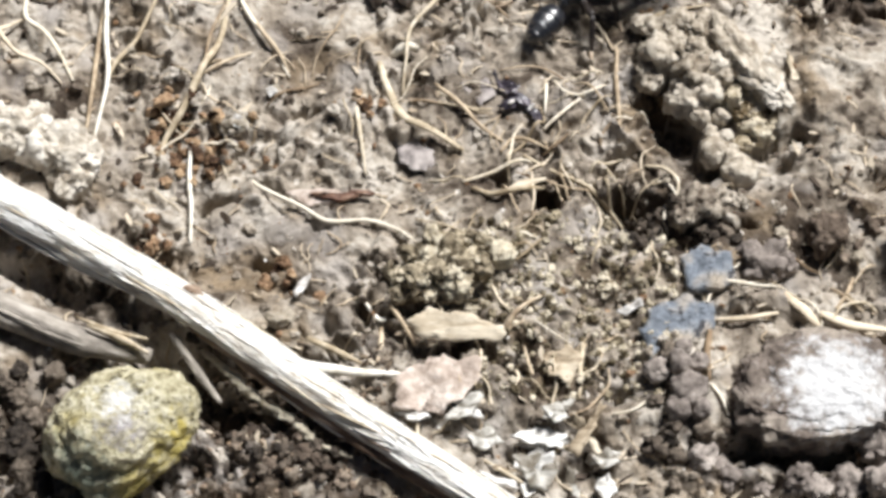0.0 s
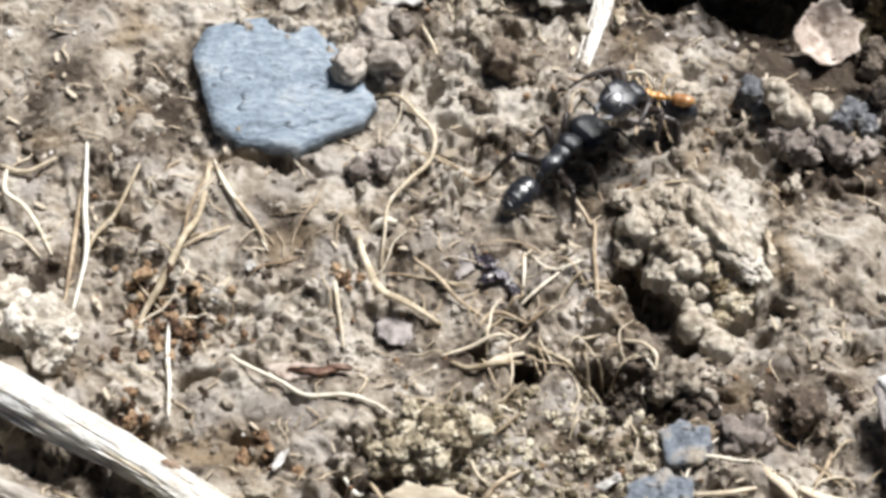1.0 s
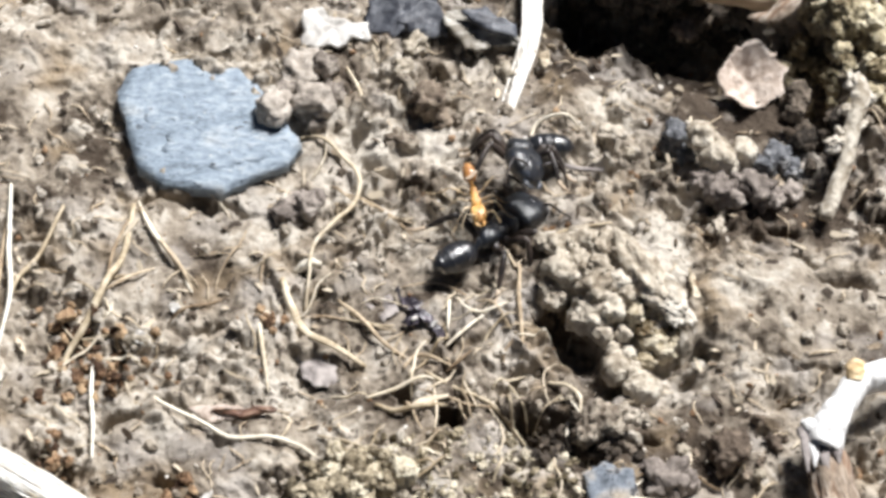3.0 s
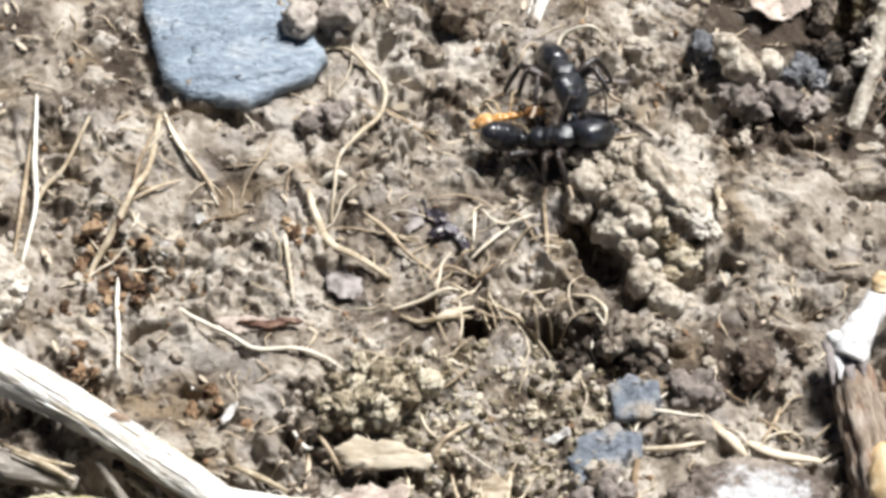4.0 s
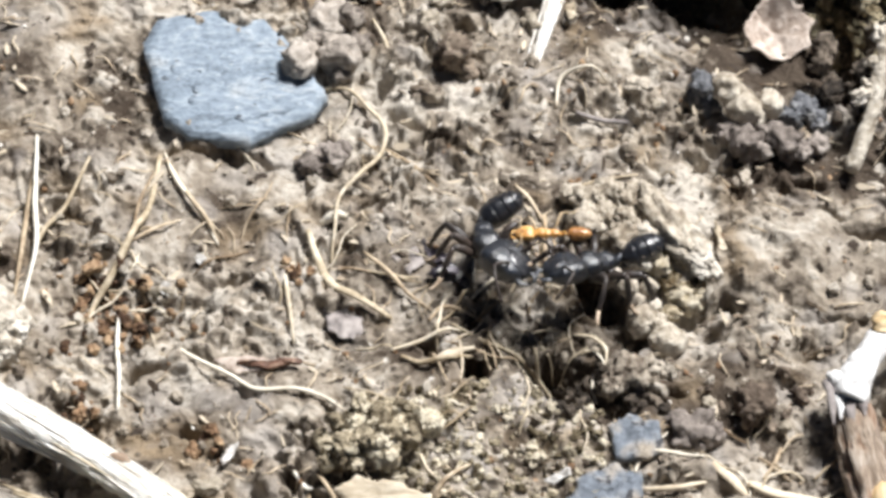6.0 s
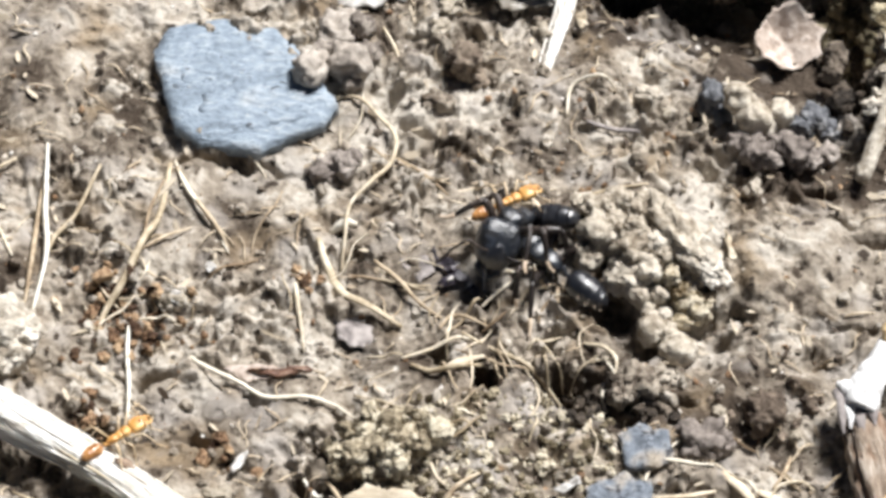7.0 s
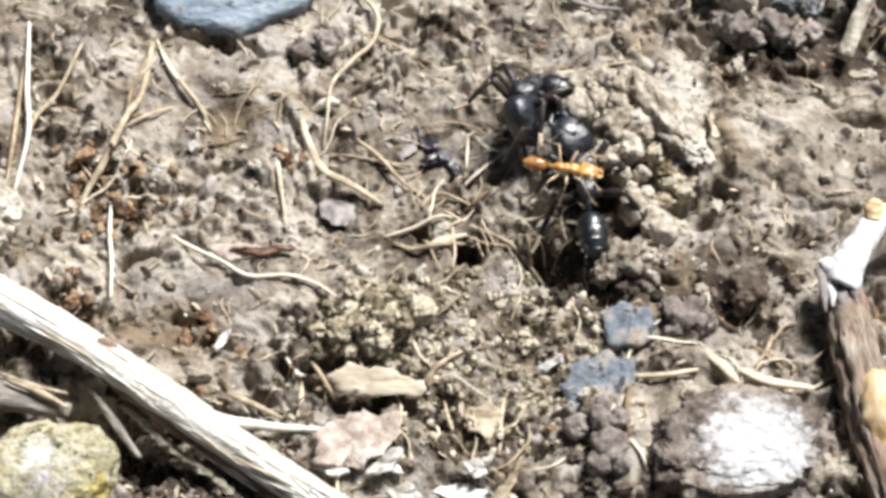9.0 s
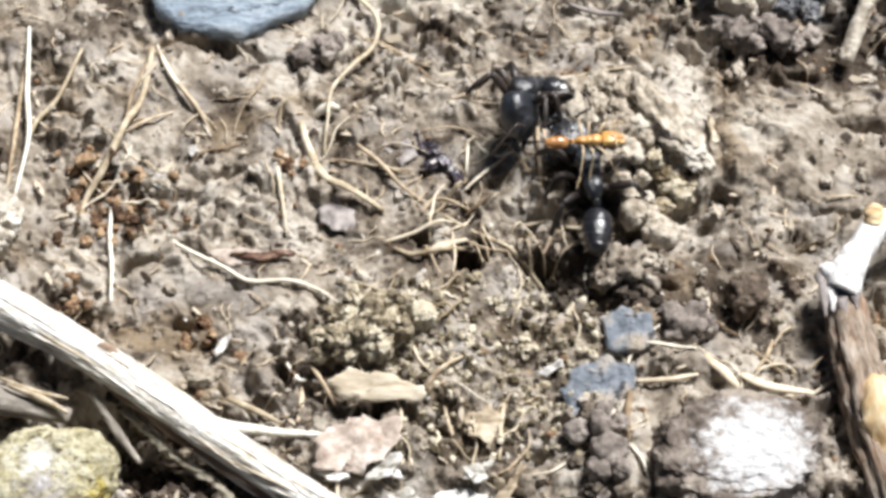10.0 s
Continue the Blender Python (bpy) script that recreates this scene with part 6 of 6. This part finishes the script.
        part("eye", bm, EYE_MAT, head, where=pose(0.95 * k * MM, 0.98 * s * (0.55 + 0.45 * slim) * k * MM, 0.22 * k * MM, 0, 0, 0))
        bm = bmesh.new()
        tube(bm, smooth_line([(1.65 * k, 0.32 * s * k, 0.32 * k), (1.75 * k, 0.9 * s * k, 0.8 * k), (1.6 * k, 1.75 * s * k, 0.95 * k)], 5), [0.07 * k, 0.075 * k, 0.08 * k], sides=7)
        tube(bm, smooth_line([(1.6 * k, 1.75 * s * k, 0.95 * k), (2.2 * k, 2.2 * s * k, 0.5 * k), (3.0 * k, 2.5 * s * k, -0.2 * k)], 5), [0.06 * k, 0.07 * k, 0.085 * k], sides=7)
        part("antenna", bm, limb, head)
    k = trunk_size
    moving["head"] = head
    # gaster, with its plates
    bm = bmesh.new()
    loft(bm, [(x * k, w * k, h * k, z * k) for x, w, h, z in ovoid(0.0, -3.1, 0.98 * (0.5 + 0.5 * slim), 0.94 * (0.5 + 0.5 * slim), 0.0, 20, 0.42, (0.33, 0.58, 0.78))], 28)
    gaster = part("gaster", bm, gloss, root, where=pose(-2.36 * k * MM, 0, -0.1 * k * MM))
    moving["gaster"] = gaster
    rnd = random.Random(len(label))
    for host, count, x0, x1, wide in ((gaster, 26, -2.9, -0.5, 0.95), (moving["head"], 14, 0.2, 1.8, 0.8)):
        bm = bmesh.new()
        for _ in range(count):
            x, a = rnd.uniform(x0, x1), rnd.uniform(0.2, math.pi - 0.2)
            w = wide * k * math.sqrt(max(0.1, 1 - ((x - 0.5 * (x0 + x1)) / (0.62 * (x1 - x0))) ** 2)) * min(1.0, slim)
            p = Vector((x * k, w * math.cos(a), w * math.sin(a) * 0.85))
            d = Vector((rnd.uniform(-0.4, 0.1), math.cos(a), math.sin(a)))
            tube(bm, [p, p + 0.14 * k * d, p + 0.28 * k * d], [0.022 * k, 0.016 * k, 0.006 * k], sides=4)
        part("hairs", bm, foot, host, "short stiff pale hairs")
    # legs: thigh and shin, with a pale foot
    legs = []
    for s in (-1, 1):
        for x, fx, sx, tx, reach in ((1.15, 1.0, 1.7, 2.4, 0.85), (0.25, 0.2, -0.15, -0.4, 0.95), (-0.75, -1.0, -2.0, -2.9, 1.08)):
            q = k * leg_reach
            bm = bmesh.new()
            tube(bm, smooth_line([(0, 0, 0), (0.12 * (fx - 0) * q, 0.5 * s * q * reach, -0.22 * q)], 3), [0.24 * k * stout, 0.22 * k * stout], sides=9)
            tube(bm, smooth_line([(0.12 * fx * q, 0.5 * s * q * reach, -0.22 * q), (0.5 * fx * q, 1.1 * s * q * reach, 0.35 * q), (0.9 * fx * q, 1.75 * s * q * reach, 0.75 * q)], 4),
                 [0.15 * k * stout, 0.23 * k * stout, 0.15 * k * stout], sides=9)
            tube(bm, smooth_line([(0.9 * fx * q, 1.75 * s * q * reach, 0.75 * q), (0.5 * (fx + sx) * q, 2.3 * s * q * reach, -0.1 * q), (sx * q, 2.75 * s * q * reach, -0.95 * q)], 4),
                 [0.12 * k * stout, 0.15 * k * stout, 0.09 * k * stout], sides=8)
            leg = part("leg", bm, limb, root, where=pose(x * k * MM, 0.42 * s * k * slim * MM, -0.3 * k * MM))
            bm = bmesh.new()
            tube(bm, smooth_line([(sx * q, 2.75 * s * q * reach, -0.95 * q), (0.5 * (sx + tx) * q, 3.1 * s * q * reach, -1.25 * q), (tx * q, 3.5 * s * q * reach, -1.35 * q)], 4),
                 [0.11 * k * stout, 0.095 * k * stout, 0.06 * k * stout], sides=7)
            part("foot", bm, foot, leg, "pale brown jointed foot")
            legs.append((leg, x * k, 0.42 * s * k * slim, s))
    moving["legs"] = legs
    return root, moving, k


def key_legs(moving, k, active, seed):
    """Small pulls of each leg about its joint; active: spans of (start, end, degrees)."""
    rnd = random.Random(seed)
    for leg, x, y, s in moving["legs"]:
        rows = []
        swing0 = rnd.uniform(-12, 12)
        for i in range(41):
            t = i * 0.25
            amp = max([d for a, b, d in active if a <= t <= b] or [2.0])
            rows.append((t, pose(x * MM, y * MM, -0.3 * k * MM, rnd.uniform(-0.5, 0.5) * amp, 0, swing0 + rnd.uniform(-1, 1) * amp)))
        walk(leg, rows)


BLACK_ONE = (
    # seconds, x, y, z, heading, pitch of the trunk, turn and pitch of the head, turn and pitch of the gaster
    (0, 3.89, 5.89, 1.51, 51, 2, -10, 21, 0, -8),
    (0.6, 3.81, 5.91, 1.54, 50, 1, -10, 19, -5, -22),
    (1, 3.81, 6.03, 1.66, 49, -2, -8, 27, -2, -5),
    (1.3, 4.14, 6.51, 1.39, 53, 5, -20, 14, -13, -24),
    (1.5, 4.15, 6.09, 0.98, 54, 19, -13, 7, -17, -20),
    (1.8, 3.92, 5.04, 1.07, 54, 17, -6, 11, -14, -6),
    (2, 4.24, 4.61, 1.00, 52, 19, -4, 9, -17, -18),
    (2.5, 4.27, 4.68, 0.87, 57, 22, -8, 1, -21, -16),
    (3, 4.47, 4.18, 1.03, 53, 18, -6, 3, -23, -15),
    (3.2, 4.96, 4.50, 0.70, 45, 27, -5, 10, -18, 1),
    (4.3, 6.05, 3.58, 2.60, -30, -35, 85, 29, 85, 55),
    (4.5, 5.40, 3.73, 2.66, -18, -31, -16, -2, -85, 57),
    (4.6, 5.36, 3.86, 2.75, -26, -27, -10, -1, -85, 18),
    (4.7, 5.52, 3.82, 2.84, -33, -30, -7, 6, -85, -1),
    (4.8, 5.13, 3.89, 3.13, -63, -40, 34, 26, -85, -4),
    (4.9, 4.31, 3.54, 2.79, -68, -32, 53, 37, -85, 11),
    (5, 3.80, 3.34, 2.84, -75, -36, 69, 24, -85, 15),
    (5.2, 4.01, 2.73, 2.87, -75, -38, 51, 13, -85, 18),
    (6.3, 1.93, -1.37, 2.66, -92, -24, 44, 19, -74, 27),
    (6.6, 2.13, -0.95, 2.55, -104, -21, 51, 0, -69, 20),
    (6.8, 2.34, -0.32, 2.89, -112, -32, 57, 15, -70, 17),
    (7, 3.60, 1.00, 2.79, -128, -42, 38, 66, -85, 28),
    (7.4, 3.75, 0.50, 2.39, -132, -29, 61, 53, -71, 28),
    (7.5, 3.72, 0.38, 2.36, -131, -28, 65, 51, -71, 32),
    (7.7, 4.58, 1.56, 2.72, -107, -32, 46, 61, -80, 4),
    (8, 5.03, 1.44, 2.59, -98, -29, 5, 42, -85, 10),
    (8.5, 4.99, 1.65, 2.80, -116, -35, 66, 57, -81, -12),
    (9, 5.16, 1.54, 2.86, -115, -37, 74, 54, -80, -9),
    (9.5, 5.39, 1.74, 2.97, -114, -41, 56, 52, -81, -11),
    (10, 5.11, 1.86, 3.00, -119, -42, 76, 61, -76, -4),
)
BLACK_TWO = (
    # seconds, x, y, z, heading, pitch of the trunk, turn and pitch of the head, turn and pitch of the gaster
    (0, 8.60, 7.75, 3.40, -122, -61, -24, 39, -85, 21),
    (0.6, 8.59, 8.26, 3.40, -122, -61, -24, 40, -85, 21),
    (1, 8.38, 8.87, 3.33, -141, -57, 17, 38, -85, 35),
    (1.3, 8.79, 8.76, 3.24, -132, -52, -5, 40, -85, 19),
    (1.5, 8.50, 8.53, 3.10, -118, -46, -28, 37, -76, -0),
    (1.8, 5.92, 8.21, 3.07, -107, -45, -24, 44, -85, 16),
    (2, 6.36, 8.09, 3.10, -107, -46, -22, 45, -85, 18),
    (2.5, 6.26, 8.14, 3.10, -96, -47, -37, 30, -85, 4),
    (3, 5.92, 8.44, 3.11, -103, -47, 46, 34, -85, 12),
    (3.2, 6.30, 7.92, 3.11, -104, -47, 38, 45, -28, 22),
    (4.3, 7.12, 7.82, 3.06, -83, -41, 52, 66, 13, 5),
    (4.5, 9.58, 9.23, 3.12, -102, -43, -19, 75, -19, 18),
    (4.6, 10.52, 7.99, 2.94, -107, -48, -22, 46, -12, 27),
    (4.7, 10.89, 6.80, 3.15, -110, -49, -31, 41, -1, 27),
    (4.8, 10.90, 6.34, 3.10, -109, -46, -74, 43, -4, 14),
    (4.9, 9.73, 5.79, 2.99, -108, -38, -30, 43, -10, 29),
    (5, 9.35, 6.23, 3.01, -116, -36, -30, 37, -15, 14),
    (5.2, 9.81, 3.66, 3.57, -112, -49, -52, 36, -85, 12),
    (6.3, 7.80, -3.07, 3.04, -146, -30, -12, 11, -12, 50),
    (6.6, 7.24, -2.87, 2.67, -161, -25, 4, 8, -6, 38),
    (6.8, 6.86, -1.28, 0.96, -217, 17, 69, -34, 27, -19),
    (7, 4.90, -0.30, 1.21, -226, 5, 5, 18, 12, -23),
    (7.4, 6.09, -3.84, 1.58, -237, 6, 72, -39, 12, -29),
    (7.5, 6.30, -4.00, 2.49, -228, -19, 58, -27, 5, -3),
    (7.7, 8.00, -3.94, 2.16, -277, -13, 85, -25, 20, -3),
    (8, 7.60, -4.37, 2.38, -267, -19, 48, 30, 11, 19),
    (8.5, 7.68, -4.02, 2.13, -270, -12, 34, 18, 10, 3),
    (9, 8.26, -3.80, 1.76, -265, -2, 32, -27, 3, -15),
    (9.5, 9.02, -3.46, 2.41, -267, -20, 44, 7, -4, 13),
    (10, 8.57, -3.31, 1.88, -260, -5, 32, -8, -13, -5),
)
ORANGE_ROWS = (
    # seconds, x, y, z, heading
    (0, 9.32, 8.42, 3.00, 168),
    (0.6, 9.32, 8.94, 3.00, 168),
    (1, 9.23, 9.33, 3.00, 169),
    (1.3, 8.74, 10.35, 3.00, 200),
    (1.5, 6.62, 9.23, 3.20, 200),
    (1.8, 1.78, 5.90, 2.40, 225),
    (2, 1.96, 6.10, 2.20, 225),
    (2.5, 1.91, 6.65, 2.20, 226),
    (3, 3.24, 5.66, 2.40, 280),
    (3.2, 5.31, 3.07, 3.20, 310),
    (3.7, 4.30, 4.90, 2.60, 240),
    (4.3, 3.27, 6.62, 1.60, 171),
    (4.5, 6.87, 11.74, 1.60, 250),
    (4.6, 7.04, 10.53, 1.60, 223),
    (4.7, 11.15, 12.11, 1.40, 175),
    (4.8, 12.03, 9.65, 2.00, 180),
    (4.9, 10.65, 8.90, 2.80, 136),
    (5, 8.44, 7.91, 3.40, 201),
    (5.2, 11.82, 4.22, 3.00, 279),
    (5.75, 7.80, 0.60, 3.60, 219),
    (6.3, 3.85, -2.97, 4.20, 159),
    (6.6, 1.77, -1.67, 3.60, 166),
    (6.8, 1.38, 1.44, 2.60, 136),
    (6.9, 2.10, 1.90, 2.80, 82),
    (7, 3.08, 2.10, 3.00, 29),
    (7.2, 6.37, 3.09, 3.00, 20),
    (7.4, 8.54, 3.12, 3.00, 34),
    (7.5, 7.66, 3.13, 3.00, 71),
    (7.55, 6.60, 3.40, 2.80, 120),
    (7.6, 5.56, 3.61, 2.60, 170),
    (7.7, 4.25, 4.60, 1.60, 184),
    (8, 4.29, 6.44, 1.20, 193),
    (8.2, 3.63, 0.90, 3.20, 257),
    (8.5, 4.82, -3.06, 4.80, 297),
    (9, 7.09, -4.74, 4.20, 350),
    (9.5, 8.21, -2.16, 4.20, 375),
    (10, 8.34, -2.56, 4.20, 365),
)
RUNNER_ROWS = (
    (0, -61.06, -39.84, 0.90, 13),
    (6.5, -43.09, -24.32, 0.90, 14),
    (6.8, -29.70, -19.75, 0.90, 27),
    (6.9, -23.87, -15.71, 0.90, 33),
    (7, -18.03, -13.46, 2.90, 37),
    (7.1, -13.12, -14.70, 0.90, 8),
    (7.2, -8.71, -18.51, 0.90, -34),
    (7.35, -2.75, -24.41, 0.90, -40),
    (7.6, 4.44, -33.21, 0.90, -44),
    (10, 29.33, -73.63, 0.90, -42),
)
black_one = make_ant("black_ant", "large matte black ant gripping another ant by the jaws", 0.9, ANT_BLACK, ANT_GLOSS, ANT_LEG, ANT_FOOT, stout=1.35, big=1.25)
black_two = make_ant("black_ant", "large black ant with glossy gaster locked jaw to jaw", 0.9, ANT_BLACK, ANT_GLOSS, ANT_LEG, ANT_FOOT, stout=1.35, big=1.04)
orange_one = make_ant("orange_ant", "small slender orange ant climbing on the black ants", 0.44, ORANGE, ORANGE_DARK, ORANGE_LEG, ORANGE_LEG, slim=0.78, leg_reach=1.25, stout=0.72)
orange_two = make_ant("orange_ant", "small orange ant running over the dry stem", 0.44, ORANGE, ORANGE_DARK, ORANGE_LEG, ORANGE_LEG, slim=0.78, leg_reach=1.25, stout=0.72)


def motions():
    for (root, moving, k), rows, seed in ((black_one, BLACK_ONE, 1), (black_two, BLACK_TWO, 2)):
        walk(root, [(t, pose(x * MM, y * MM, z * MM, 0, pitch, turn)) for t, x, y, z, turn, pitch, *bends in rows])
        walk(moving["head"], [(t, pose(1.78 * k * MM, 0, 0, 0, nod, neck)) for t, x, y, z, turn, pitch, neck, nod, waist, droop in rows])
        walk(moving["gaster"], [(t, pose(-2.36 * k * MM, 0, -0.1 * k * MM, 0, droop, waist)) for t, x, y, z, turn, pitch, neck, nod, waist, droop in rows])
        key_legs(moving, k, ((1.0, 2.0, 14), (2.7, 5.5, 18), (5.5, 8.2, 16), (8.2, 10, 7)), seed)
    for (root, moving, k), rows, seed in ((orange_one, ORANGE_ROWS, 3),):
        walk(root, [(t, pose(x * MM, y * MM, z * MM, 0, 0, turn)) for t, x, y, z, turn in rows])
        key_legs(moving, k, ((0, 10, 18),), seed)
    root, moving, k = orange_two
    walk(root, [(t, pose(x * MM, y * MM, z * MM, 0, 0, turn)) for t, x, y, z, turn in RUNNER_ROWS])
    key_legs(moving, k, ((0, 10, 25),), 9)
    here = pale_stem.matrix_basis.copy()
    nudged = Matrix.Translation(Vector((-0.30, 0.12, 0)) * MM) @ here
    walk(pale_stem, [(0, here), (6.9, here), (7.0, nudged), (10, nudged)])


motions()
